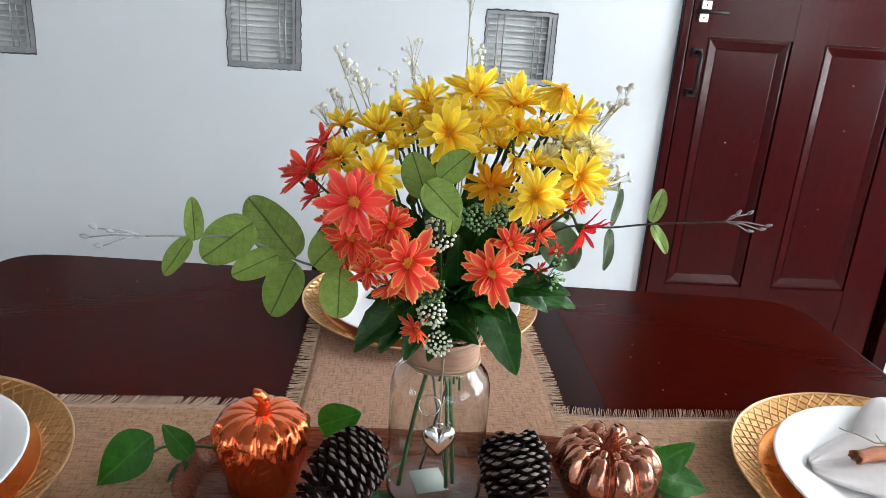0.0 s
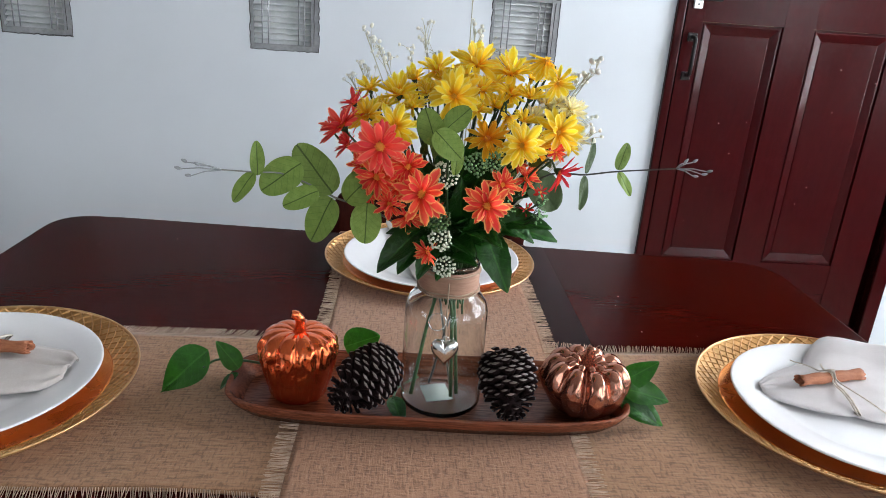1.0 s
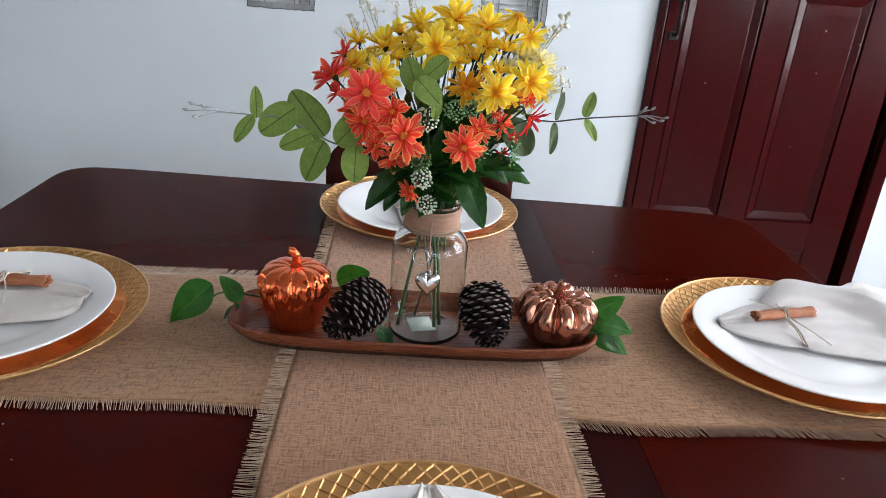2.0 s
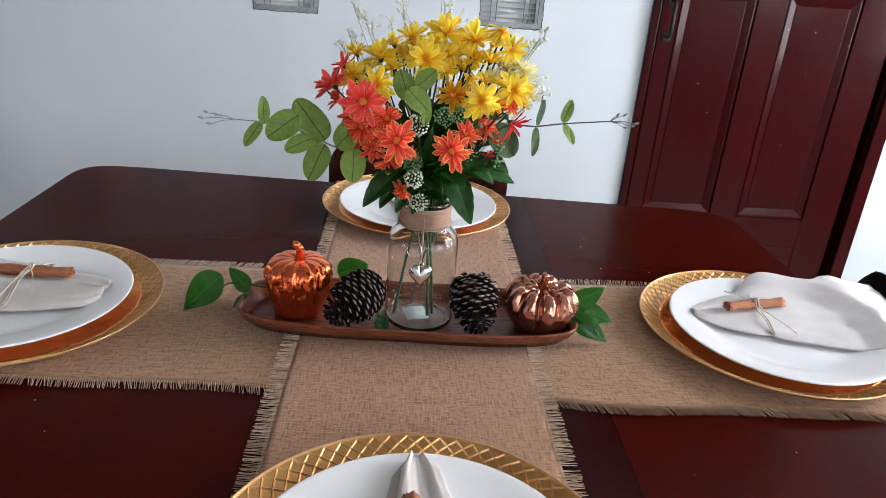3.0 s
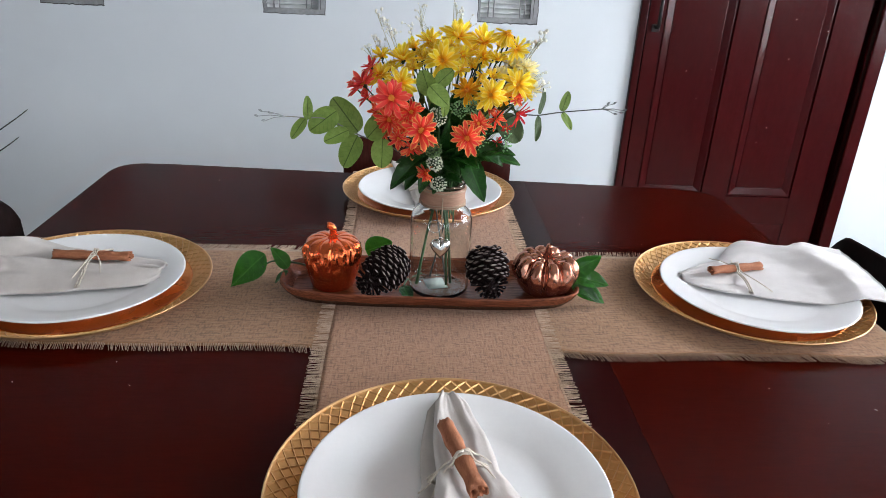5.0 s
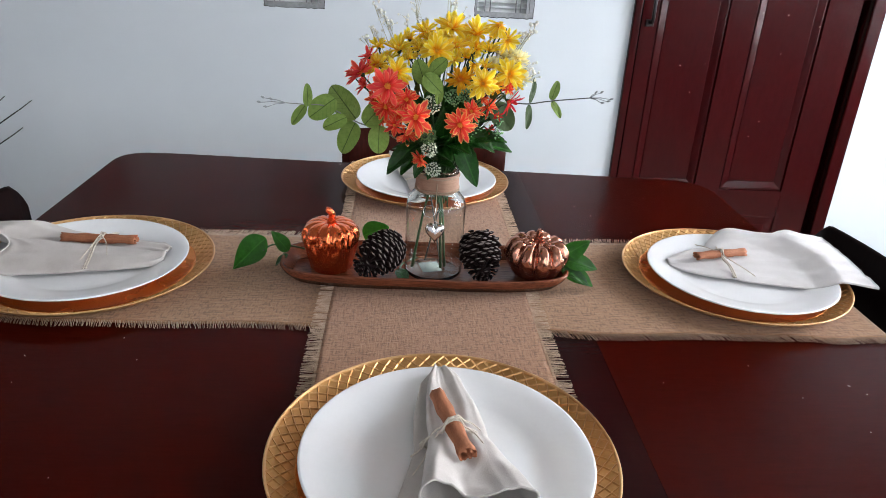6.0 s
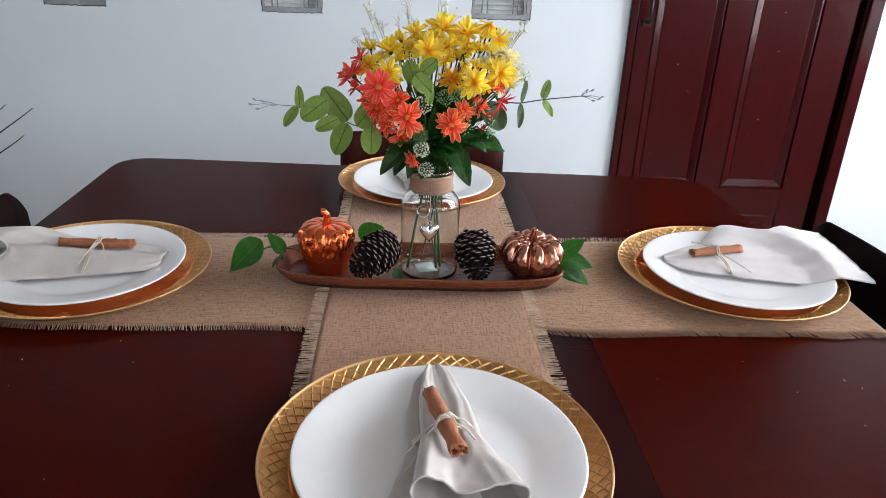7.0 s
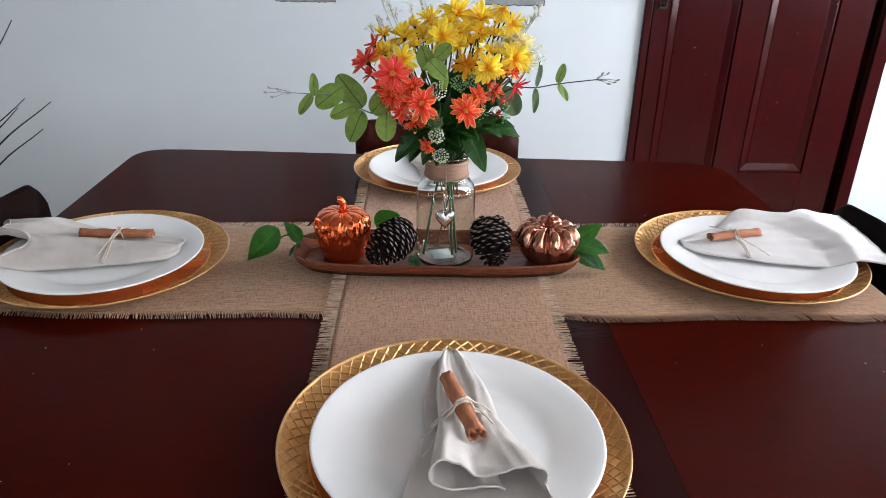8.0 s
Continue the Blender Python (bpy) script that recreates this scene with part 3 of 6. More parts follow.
# ---------------------------------------------------------------- wall vents
def wall_vent(x, seed):
    rnd = random.Random(seed)
    v = thing("wall_vent", (x, ROOM_N, VENT_Z0), "grey louvred ventilation block set in the white wall", "vent", "vents in the wall")
    w, h = VENT_W, VENT_Z1 - VENT_Z0
    l, r, lo, up = 0.007, 0.021, 0.015, 0.010
    bm = bmesh.new()
    for x0, x1, z0, z1, d in ((0.0, l, 0.0, h, 0.002), (w - r, w, 0.0, h, 0.001), (l, w - r, 0.0, lo, 0.0015), (l, w - r, h - up, h, 0.003)):
        add_box(bm, x0, x1, d, 0.05, z0, z1)
    part("frame", bm, VENT, v, smooth=False)
    part("backing", box(l, w - r, 0.040, 0.05, lo, h - up), VENT, v, smooth=False)
    # chipped dark gap where the block meets the plaster
    for p, q in (((0, 0), (0, h)), ((w, 0), (w, h)), ((0, 0), (w, 0)), ((0, h), (w, h))):
        pts = []
        for k in range(19):
            t = k / 18
            pts.append((p[0] + (q[0] - p[0]) * t + rnd.uniform(-.0016, .0016), 0.0004, p[1] + (q[1] - p[1]) * t + rnd.uniform(-.0016, .0016)))
        part("mortar_gap", tube(pts, rnd.uniform(0.0008, 0.0016), rnd.uniform(0.0008, 0.0020), 5), VENT_EDGE, v)
    part("mortar_gap", tube([(w - r * 0.62 + rnd.uniform(-.0006, .0006), 0.0008, lo + (h - up - lo) * k / 9) for k in range(10)], 0.0008, 0.0012, 5), VENT_EDGE, v)
    count = 11
    for k in range(count):
        z = lo + 0.004 + (h - lo - up - 0.008) * k / (count - 1)
        bm = bmesh.new()
        add_box(bm, l + 0.0005, w - r - 0.0005, 0.0, 0.020, -0.0016, 0.0016)
        bmesh.ops.rotate(bm, verts=bm.verts, cent=(0, 0.010, 0), matrix=Matrix.Rotation(radians(38 + rnd.uniform(-5, 5)), 3, "X"))
        bmesh.ops.translate(bm, verts=bm.verts, vec=(0, 0.008, z))
        part("slat", bm, VENT_SLAT, v, smooth=False)
    for u in (0.17, 0.26, 0.70, 0.78):
        part("bar", tube([(w * u, 0.004, lo), (w * u, 0.004, h - up)], 0.0018, 0.0018, 6), VENT, v)


for i, x in enumerate(VENT_X):
    wall_vent(x, 10 + i)


# ---------------------------------------------------------------- table
TOP = 0.762
table = thing("dining_table", (-0.02, 0.6, 0), "dark mahogany dining table with rounded corners, set for four", "table")


def rounded_outline(corners, n=7):
    """Corners (x, y, radius) in order; radius 0 keeps a corner sharp."""
    out = []
    for i, (x, y, r) in enumerate(corners):
        p = Vector((x, y))
        if not r:
            out.append(p)
            continue
        a = (Vector(corners[i - 1][:2]) - p).normalized() * r
        b = (Vector(corners[(i + 1) % len(corners)][:2]) - p).normalized() * r
        for k in range(n + 1):
            t = k / n
            out.append(p + a * (1 - t) ** 2 + b * t ** 2)
    return out


SEAM, SEAM_W = 0.2065, -0.120


def slab(outline, z0, z1, bevel):
    bm = bmesh.new()
    f = bm.faces.new([bm.verts.new((p.x, p.y, z1)) for p in outline])
    ex = bmesh.ops.extrude_face_region(bm, geom=[f])
    low = [v for v in ex["geom"] if isinstance(v, bmesh.types.BMVert)]
    bmesh.ops.translate(bm, verts=low, vec=(0, 0, z0 - z1))
    rim = [e for e in bm.edges if abs(e.verts[0].co.z - e.verts[1].co.z) < 1e-6]
    rim = [e for e in rim if all(abs(v.co.x - SEAM) > 0.001 and abs(v.co.x - SEAM_W) > 0.001 for v in e.verts)]
    bmesh.ops.bevel(bm, geom=rim, offset=bevel, segments=3, profile=0.5, affect="EDGES")
    return bm


def back_y(x):
    return 1.186 - (x + 0.64) * 0.058


W_X, E_X, F_Y = -0.645, 0.607, 0.012
for outline, wood in (
        ([(W_X, F_Y, 0.06), (SEAM_W - 0.0001, F_Y, 0), (SEAM_W - 0.0001, back_y(SEAM_W), 0), (W_X, back_y(W_X), 0.075)], TABLE_W),
        ([(SEAM_W + 0.0001, F_Y, 0), (SEAM - 0.0002, F_Y, 0), (SEAM - 0.0002, back_y(SEAM), 0), (SEAM_W + 0.0001, back_y(SEAM_W), 0)], TABLE_M),
        ([(SEAM + 0.0002, F_Y, 0), (E_X, F_Y, 0.06), (E_X, back_y(E_X), 0.075), (SEAM + 0.0002, back_y(SEAM), 0)], TABLE_W)):
    b = part("tabletop_board", slab(rounded_outline(outline), TOP - 0.028, TOP, 0.003), wood, table, m=Matrix())
    b.data.set_sharp_from_angle(angle=radians(8))
for x0, x1, y0, y1 in ((W_X + 0.07, E_X - 0.07, 0.065, 0.085), (W_X + 0.07, E_X - 0.07, 1.035, 1.055), (W_X + 0.05, W_X + 0.07, 0.085, 1.035), (E_X - 0.07, E_X - 0.05, 0.085, 1.035)):
    part("apron", box(x0, x1, y0, y1, TOP - 0.12, TOP - 0.0285, 0.002), TABLE_W, table, m=Matrix(), smooth=False)
for x in (W_X + 0.085, E_X - 0.085):
    for y in (0.095, 1.025):
        bm = lathe([(0.0, 0.0), (0.026, 0.0), (0.03, 0.03), (0.024, 0.10), (0.034, 0.3), (0.040, 0.45), (0.030, 0.52), (0.042, 0.56), (0.042, TOP - 0.121), (0.0, TOP - 0.121)], 24)
        part("leg", bm, TABLE_W, table, m=pose(x, y, 0))


# a few bits of lint on the bare wood
def lint():
    rnd = random.Random(77)
    bm = bmesh.new()
    for k in range(46):
        x, y = rnd.uniform(-0.55, 0.52), rnd.uniform(0.06, 0.44) if k % 4 else rnd.uniform(0.80, 1.05)
        if abs(x) < 0.20:
            continue
        long, wide, ang = rnd.uniform(0.0012, 0.0042), rnd.uniform(0.0004, 0.0007), rnd.uniform(0, 3.1)
        c, d = math.cos(ang), math.sin(ang)
        base = [bm.verts.new((x + c * u * long / 2 - d * v * wide, y + d * u * long / 2 + c * v * wide, TOP + 0.0001)) for u, v in ((-1, 0), (0, -1), (1, 0), (0, 1))]
        top = bm.verts.new((x, y, TOP + 0.0007))
        bm.faces.new(base[::-1])
        for i in range(4):
            bm.faces.new((base[i], base[(i + 1) % 4], top))
    ob = part("lint", bm, LINEN, None, m=Matrix(), smooth=False)
    tagged(ob, "few pale specks of lint on the dark tabletop", "lint", kind="stuff")


lint()

# ---------------------------------------------------------------- burlap runners
def sheet(fn, us, vs, thick):
    """A thin cloth over the grid us x vs; fn(u, v) gives the upper surface."""
    bm = bmesh.new()
    top = [[bm.verts.new(fn(u, v)) for v in vs] for u in us]
    low = [[bm.verts.new(Vector(fn(u, v)) - Vector((0, 0, thick))) for v in vs] for u in us]
    nu, nv = len(us), len(vs)
    for i in range(nu - 1):
        for j in range(nv - 1):
            bm.faces.new((top[i][j], top[i + 1][j], top[i + 1][j + 1], top[i][j + 1]))
            bm.faces.new((low[i][j], low[i][j + 1], low[i + 1][j + 1], low[i + 1][j]))
    for i in range(nu - 1):
        for j in (0, nv - 1):
            bm.faces.new((top[i][j], low[i][j], low[i + 1][j], top[i + 1][j]))
    for j in range(nv - 1):
        for i in (0, nu - 1):
            bm.faces.new((top[i][j], top[i][j + 1], low[i][j + 1], low[i][j]))
    return bm


def spread(a, b, n):
    return [a + (b - a) * k / n for k in range(n + 1)]


def over_edge(s, lo, hi, z, drop_r=0.012):
    """Along a runner: flat between lo and hi, then down over the table's edge. Gives (position, height)."""
    if s > hi:
        d = s - hi
        return (hi + drop_r * min(d / drop_r, 1.0) * 0.8, z - max(0.0, d - drop_r * 0.4))
    if s < lo:
        d = lo - s
        return (lo - drop_r * min(d / drop_r, 1.0) * 0.8, z - max(0.0, d - drop_r * 0.4))
    return (s, z)


def ripple(x, y, k):
    return 0.0006 * noise.noise(Vector((x * 9, y * 9, k)))


def runner(name, label, mat_cloth, fn, s0, s1, v0, v1, fringe, seed, slant=0.0):
    """A frayed runner along s, between v0 and v1 across; loose threads of that length stand out on both long sides."""
    rnd = random.Random(seed)
    r = thing(name, (0, 0.6, TOP), label, "table runner", "burlap runners")
    part("cloth", sheet(fn, spread(s0, s1, 150), spread(v0, v1, 30), 0.0009), mat_cloth, r, m=Matrix())
    for v, sign in ((v0, -1), (v1, 1)):
        bm = bmesh.new()
        s = s0
        while s < s1:
            s += rnd.uniform(0.0014, 0.0024)
            if rnd.random() < 0.06:
                continue
            ln = fringe * rnd.uniform(0.88, 1.06)
            lean, curl = rnd.gauss(slant, 0.07) + 0.10 * noise.noise(Vector((s * 30, seed, sign))), rnd.gauss(0, 0.10)
            w = rnd.uniform(0.00035, 0.00062)
            rings = []
            for k in range(4):
                t = k / 3
                d = -0.003 + (ln + 0.003) * t
                q = Vector(fn(s + lean * d + curl * d * t * 0.5, v + sign * d))
                q.z += 0.0004 + rnd.uniform(0, 0.0009) * t
                e = Vector(fn(s + lean * d + 0.001, v + sign * d)) - Vector(fn(s + lean * d, v + sign * d))
                e = e.normalized() * w * (1 - 0.35 * t)
                rings.append([bm.verts.new(q - e), bm.verts.new(q + Vector((0, 0, w * 1.3))), bm.verts.new(q + e)])
            for a, b in zip(rings, rings[1:]):
                bm.faces.new((a[0], a[1], b[1], b[0]))
                bm.faces.new((a[1], a[2], b[2], b[1]))
                bm.faces.new((a[2], a[0], b[0], b[2]))
        part("fringe", bm, FRINGE, r, "loose frayed jute threads", m=Matrix(), kind="stuff")
    return r


def cross_fn(s, v):
    p, h = over_edge(s, W_X - 0.002, E_X + 0.002, TOP + 0.0020)
    wav = 0.004 * math.sin(s * 7.0 + 0.6) + 0.0025 * math.sin(s * 19 + v)
    wav += 0.0016 * math.sin(s * 46 + 2 * math.sin(s * 11)) * abs(v - 0.604) / 0.144
    wav -= 0.011 * math.exp(-((s - 0.25) / 0.20) ** 2) * (0.748 - v) / 0.288     # pulled forward beside the tray
    return (p, v + wav * (1 if h > TOP - 0.01 else 0.3), h + ripple(s, v, 3.1))


def long_fn(s, v):
    p, h = over_edge(s, F_Y - 0.002, back_y(0) + 0.002, TOP + 0.0042)
    wav = 0.003 * math.sin(s * 8.0 + 1.0)
    return (v + wav, p, h + ripple(s, v, 7.7))


runner("table_runner", "brown burlap runner with frayed edges lying across the table", BURLAP_X, cross_fn, -0.79, 0.75, 0.460, 0.748, 0.014, 5, 0.30)
runner("table_runner", "brown burlap runner with frayed edges lying lengthwise on the other", BURLAP_L, long_fn, -0.14, 1.32, -0.137, 0.139, 0.015, 6)


# ---------------------------------------------------------------- place settings
def charger_mesh():
    """A gold charger with a raised diamond lattice round its rim: sunken cells between fine ridges."""
    cells, rows = 66, 4
    r0, r1 = 0.1370, 0.1625
    bm = bmesh.new()

    def at(j, a, down=0.0):
        r = r0 + (r1 - r0) * j / rows
        t = max(0.0, j / rows)
        z = 0.0062 + 0.0113 * t - down
        return Vector((r * math.cos(a), r * math.sin(a), z))
    step = 2 * math.pi / cells
    node = {}

    def nd(j, k2):
        """k2 counts half cells round the rim."""
        key = (j, k2 % (2 * cells))
        if key not in node:
            node[key] = bm.verts.new(at(j, k2 * step / 2))
        return node[key]

    def sink(corners, deep):
        c = sum((v.co for v in corners), Vector()) / len(corners)
        top = [bm.verts.new(v.co.lerp(c, 0.06)) for v in corners]
        low = [bm.verts.new(v.co.lerp(c, 0.22) - Vector((0, 0, deep))) for v in corners]
        mid = bm.verts.new(c - Vector((0, 0, deep * 0.8)))
        n = len(corners)
        for q in range(n):
            s = (q + 1) % n
            bm.faces.new((corners[q], corners[s], top[s], top[q]))
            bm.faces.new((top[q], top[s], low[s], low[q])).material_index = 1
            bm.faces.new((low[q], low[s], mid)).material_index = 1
    for j in range(-1, rows):
        for k in range(cells):
            k2 = 2 * k + (j % 2)
            if j == -1:
                sink((nd(0, k2 - 1), nd(0, k2 + 1), nd(1, k2)), 0.0009)
            elif j == rows - 1:
                sink((nd(j, k2), nd(rows, k2 + 1), nd(rows, k2 - 1)), 0.0009)
            else:
                sink((nd(j, k2), nd(j + 1, k2 + 1), nd(j + 2, k2), nd(j + 1, k2 - 1)), 0.0013)

    def hoop(r, z):
        return [bm.verts.new((r * math.cos(2 * math.pi * k / 128), r * math.sin(2 * math.pi * k / 128), z)) for k in range(128)]

    def strip(a, b, coat=0):
        for k in range(128):
            bm.faces.new((a[k], a[(k + 1) % 128], b[(k + 1) % 128], b[k])).material_index = coat
    rim = [hoop(r, z) for r, z in ((0.1620, 0.0166), (0.1626, 0.0181), (0.1634, 0.0187), (0.1644, 0.0186), (0.1649, 0.0179), (0.1646, 0.0167), (0.160, 0.0128), (0.1375, 0.0020), (0.108, 0.0006), (0.06, 0.0))]
    for a, b in zip(rim, rim[1:]):
        strip(a, b)
    bm.faces.new(rim[-1])
    bed = [hoop(r, z) for r, z in ((0.1372, 0.0061), (0.1360, 0.0066), (0.1348, 0.0060), (0.128, 0.0047), (0.118, 0.0040), (0.106, 0.0038), (0.06, 0.0035))]
    for a, b in zip(bed, bed[1:]):
        strip(a, b, 2)
    bm.faces.new(bed[-1]).material_index = 2
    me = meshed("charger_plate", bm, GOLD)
    me.materials.append(CELL_SHADE)
    me.materials.append(BED_BOUNCE)
    me.set_sharp_from_angle(angle=radians(16))
    return me


def plate_mesh():
    prof = [(0.0, 0.0072), (0.074, 0.0072), (0.084, 0.0077), (0.091, 0.0094), (0.098, 0.0116), (0.108, 0.0140), (0.122, 0.0172), (0.1360, 0.0205), (0.1380, 0.0206),
            (0.1388, 0.0195), (0.1376, 0.0180), (0.118, 0.0138), (0.100, 0.0090), (0.088, 0.0034), (0.080, 0.0), (0.074, 0.0), (0.072, 0.0030), (0.0, 0.0035)]
    return meshed("dinner_plate", lathe(prof, 128), PORCELAIN)


CHARGER, PLATE = charger_mesh(), plate_mesh()
SETTINGS = [(0.0, 0.2, 0.0046), (0.001, 1.013, 0.0046), (-0.477, 0.600, 0.0028), (0.458, 0.617, 0.0028)]
DISH = {(0, False): (0.003, -0.008), (0, True): (0.002, -0.013), (-1, False): (-0.006, -0.004), (1, False): (0.006, -0.010)}
for x, y, up in SETTINGS:
    m = pose(x, y, TOP + up, 0, 0, (x * 700) % 5)
    tagged(put("charger_plate", CHARGER, None, m), "round gold charger plate with an embossed diamond lattice rim", "charger plate", "chargers on the table")
    dx, dy = DISH[(x > 0.1) - (x < -0.1), y > 0.8]
    tagged(put("dinner_plate", PLATE, None, pose(x + dx, y + dy, TOP + up + 0.0044) @ Matrix.Diagonal((0.982, 0.982, 1, 1))), "plain white porcelain dinner plate on a gold charger", "plate", "plates on the table")


def section_point(q, shape):
    """A point at q (0 to 1) along the folded cloth's cross-section."""
    n = len(shape) - 1
    i = min(int(q * n), n - 1)
    t = q * n - i
    p = [Vector(shape[max(0, min(n, j))]) for j in (i - 1, i, i + 1, i + 2)]
    return 0.5 * (2 * p[1] + (p[2] - p[0]) * t + (2 * p[0] - 5 * p[1] + 4 * p[2] - p[3]) * t * t + (3 * p[1] - p[0] - 3 * p[2] + p[3]) * t ** 3)


FOLD_S = [(0.6, 0.05), (-0.2, 0.03), (-1.14, 0.0), (-1.24, 0.03), (-1.05, 0.07), (0.0, 0.06), (1.0, 0.06), (1.22, 0.16), (1.22, 0.50), (1.02, 0.70), (0.72, 0.72),
          (0.30, 0.58), (-0.06, 0.62), (-0.40, 0.94), (-0.62, 1.0), (-0.78, 0.82), (-0.80, 0.48), (-0.62, 0.24), (-0.2, 0.17), (0.10, 0.26), (0.35, 0.20), (0.52, 0.10)]
FOLD_BAND = [(-0.74, 0.05), (-0.86, 0.06), (-0.89, 0.22), (-0.60, 0.38), (-0.20, 0.40), (0.06, 0.40), (0.12, 0.62), (0.16, 0.95), (0.24, 1.0), (0.50, 0.84), (0.82, 0.52),
             (1.00, 0.22), (1.02, 0.05), (0.80, 0.0), (0.2, 0.0), (-0.3, 0.0)]
FOLD_THIN = [(0.98, 0.06), (0.3, 0.0), (-0.6, 0.0), (-1.0, 0.03), (-1.0, 0.22), (-0.6, 0.36), (0.0, 0.72), (0.5, 1.0), (0.85, 0.86), (1.0, 0.5)]
FOLD_FLAT = [(1.0, 0.04), (0.2, 0.0), (-0.7, 0.0), (-1.0, 0.06), (-0.98, 0.2), (-0.4, 0.34), (0.4, 0.40), (0.95, 0.36), (1.0, 0.5), (0.7, 0.78),
             (0.1, 1.0), (-0.4, 0.92), (-0.8, 0.62), (-0.9, 0.45), (-0.7, 0.36)]


def plate_lift(r, bridge=0.0118):
    """Height of cloth over a plate, r from its middle: it bridges the well, climbs the rim and falls away outside."""
    if r > 0.139:
        return 0.0232 - 0.08 * (r - 0.139)
    return max(bridge, 0.0232 - 0.30 * (0.139 - r) if r > 0.09 else bridge)


def napkin(dish, tip, heading, length, tie_at, half_end, high, shape, seed, base_z, label, stick, sag=0.0, flare=1.0, tip_w=0.006, tie_w=0.020, tie_h=0.0175, cut=0.12, slant=0.0, turn_q=0.40, puff=0.0, nest=0.0, zig=0.0, linen=None, tails=((-1, 0.024), (1, -0.018), (1, 0.030))):
    """A cloth gathered to a point, tied with twine round a cinnamon stick, and fanning out behind the tie. heading in degrees."""
    rnd = random.Random(seed)
    m = pose(tip[0], tip[1], base_z, 0, 0, heading)
    mid = m.inverted() @ Vector((*dish, base_z))
    nap = thing("napkin", (tip[0], tip[1], base_z), label, "napkin", "napkins on the plates")
    nu, nv = 60, 90

    def half(s):
        if s < tie_at:
            t = s / tie_at
            return (tip_w + (tie_w - tip_w) * math.sin(t * math.pi * 0.5)) * min(1.0, 0.30 + s / 0.020) ** 0.5
        t = (s - tie_at) / (length - tie_at)
        return tie_w + (half_end - tie_w) * t ** flare

    def tall(s):
        if s < tie_at:
            return tie_h * (0.45 + 0.55 * math.sin(s / tie_at * math.pi * 0.5))
        t = (s - tie_at) / (length - tie_at)
        return tie_h + (high - tie_h) * min(1.0, t * 1.6) ** 0.9

    def rest(s, y=0.0):
        t = s / length
        return plate_lift(math.hypot(s - mid.x, y - mid.y)) - sag * max(0.0, t - 0.72) ** 2 * 10

    def fn(s, q):
        a, h = section_point(q, shape)
        late = s if q < turn_q else s * (1 - cut * min(1.0, (q - turn_q) / 0.08) * (s / length) ** 1.5)
        late += slant * a * (s / length) ** 2
        late += (0.006 * noise.noise(Vector((q * 9, seed, 0))) + zig * math.sin(q * 19.0)) * (s / length) ** 2
        wr = (0.0014 + 0.0026 * noise.noise(Vector((s * 9, a * 4.5, seed + h))) + 0.0034 * (0.35 - abs(noise.noise(Vector((s * 16, a * 2.2 + s * 6, seed + 5)))))) * (0.3 + 2.2 * abs(s - tie_at) / length)
        pl = 0.0016 * math.sin(a * 9 + seed) * (1 - min(1.0, abs(s - tie_at) / 0.08))
        hh = max(h, 0.0)
        swell = puff * max(0.0, a) * (math.exp(-((s / length - 0.44) / 0.15) ** 2) + 0.55 * math.exp(-((s / length - 0.80) / 0.07) ** 2))      # one side puffed up and out
        side = swell + a * half(late) * (1 + 0.05 * noise.noise(Vector((s * 12, seed, q * 2))))
        return (late, side, rest(late, side) + 0.22 * swell * hh + hh * tall(late) + wr * min(1.0, h * 3 + 0.15) + pl * hh)
    bm = sheet(fn, spread(0.0, length, nu), [k / nv for k in range(nv + 1)], 0.0012)
    linen = linen or LINEN
    part("cloth", bm, linen, nap, m=m)
    # hem thread along the fan's end
    part("hem", tube([Vector(fn(length - 0.0015, k / 60)) + Vector((0, 0, 0.0004)) for k in range(61)], 0.0011, 0.0011, 6), linen, nap, m=m)
    # cinnamon stick on the tie
    s0, s1, thick, off, turn = stick
    top = rest(tie_at) + tall(tie_at) - nest
    bm = bmesh.new()
    cs = []
    for k in range(46):                                   # a double scroll, rolled in from both sides
        t = k / 45
        ang = (t - 0.5) * 4.3 * math.pi
        rad = thick * (0.30 + 0.70 * (1 - abs(t - 0.5) * 2) ** 0.7)
        side = -1 if t < 0.5 else 1
        cs.append(Vector((0, side * thick * 0.42 * min(1, abs(t - 0.5) * 6) + rad * math.sin(ang) * 0.8, rad * math.cos(ang) * 0.8)))
    rows = []
    for k in range(15):
        s = s0 + (s1 - s0) * k / 14
        fray = 0.0025 if k in (0, 14) else 0.0
        w = 1 + 0.10 * math.sin(k * 1.3 + seed) + 0.05 * rnd.random()
        rows.append([[bm.verts.new(Vector((s + fray * rnd.uniform(-1, 1), 0, 0)) + c * w * q) for c in cs] for q in (1.0, 0.84)])
    for (a, ai), (b, bi) in zip(rows, rows[1:]):
        for k in range(45):
            bm.faces.new((a[k], a[k + 1], b[k + 1], b[k]))
            bm.faces.new((ai[k], bi[k], bi[k + 1], ai[k + 1]))
        for k in (0, 45):
            bm.faces.new((a[k], b[k], bi[k], ai[k]))
    for a, ai in (rows[0], rows[-1]):
        for k in range(45):
            bm.faces.new((a[k], a[k + 1], ai[k + 1], ai[k]))
    cen = Vector((tie_at, 0, 0))
    bmesh.ops.rotate(bm, verts=bm.verts, cent=cen, matrix=Matrix.Rotation(radians(turn), 3, "Z"))
    bmesh.ops.translate(bm, verts=bm.verts, vec=(0, off, top + thick * 0.78))
    tied = tagged(part("cinnamon_stick", bm, CINNAMON, None, m=m), "brown rolled cinnamon stick tied on a linen napkin", "cinnamon stick", "cinnamon sticks on the napkins")
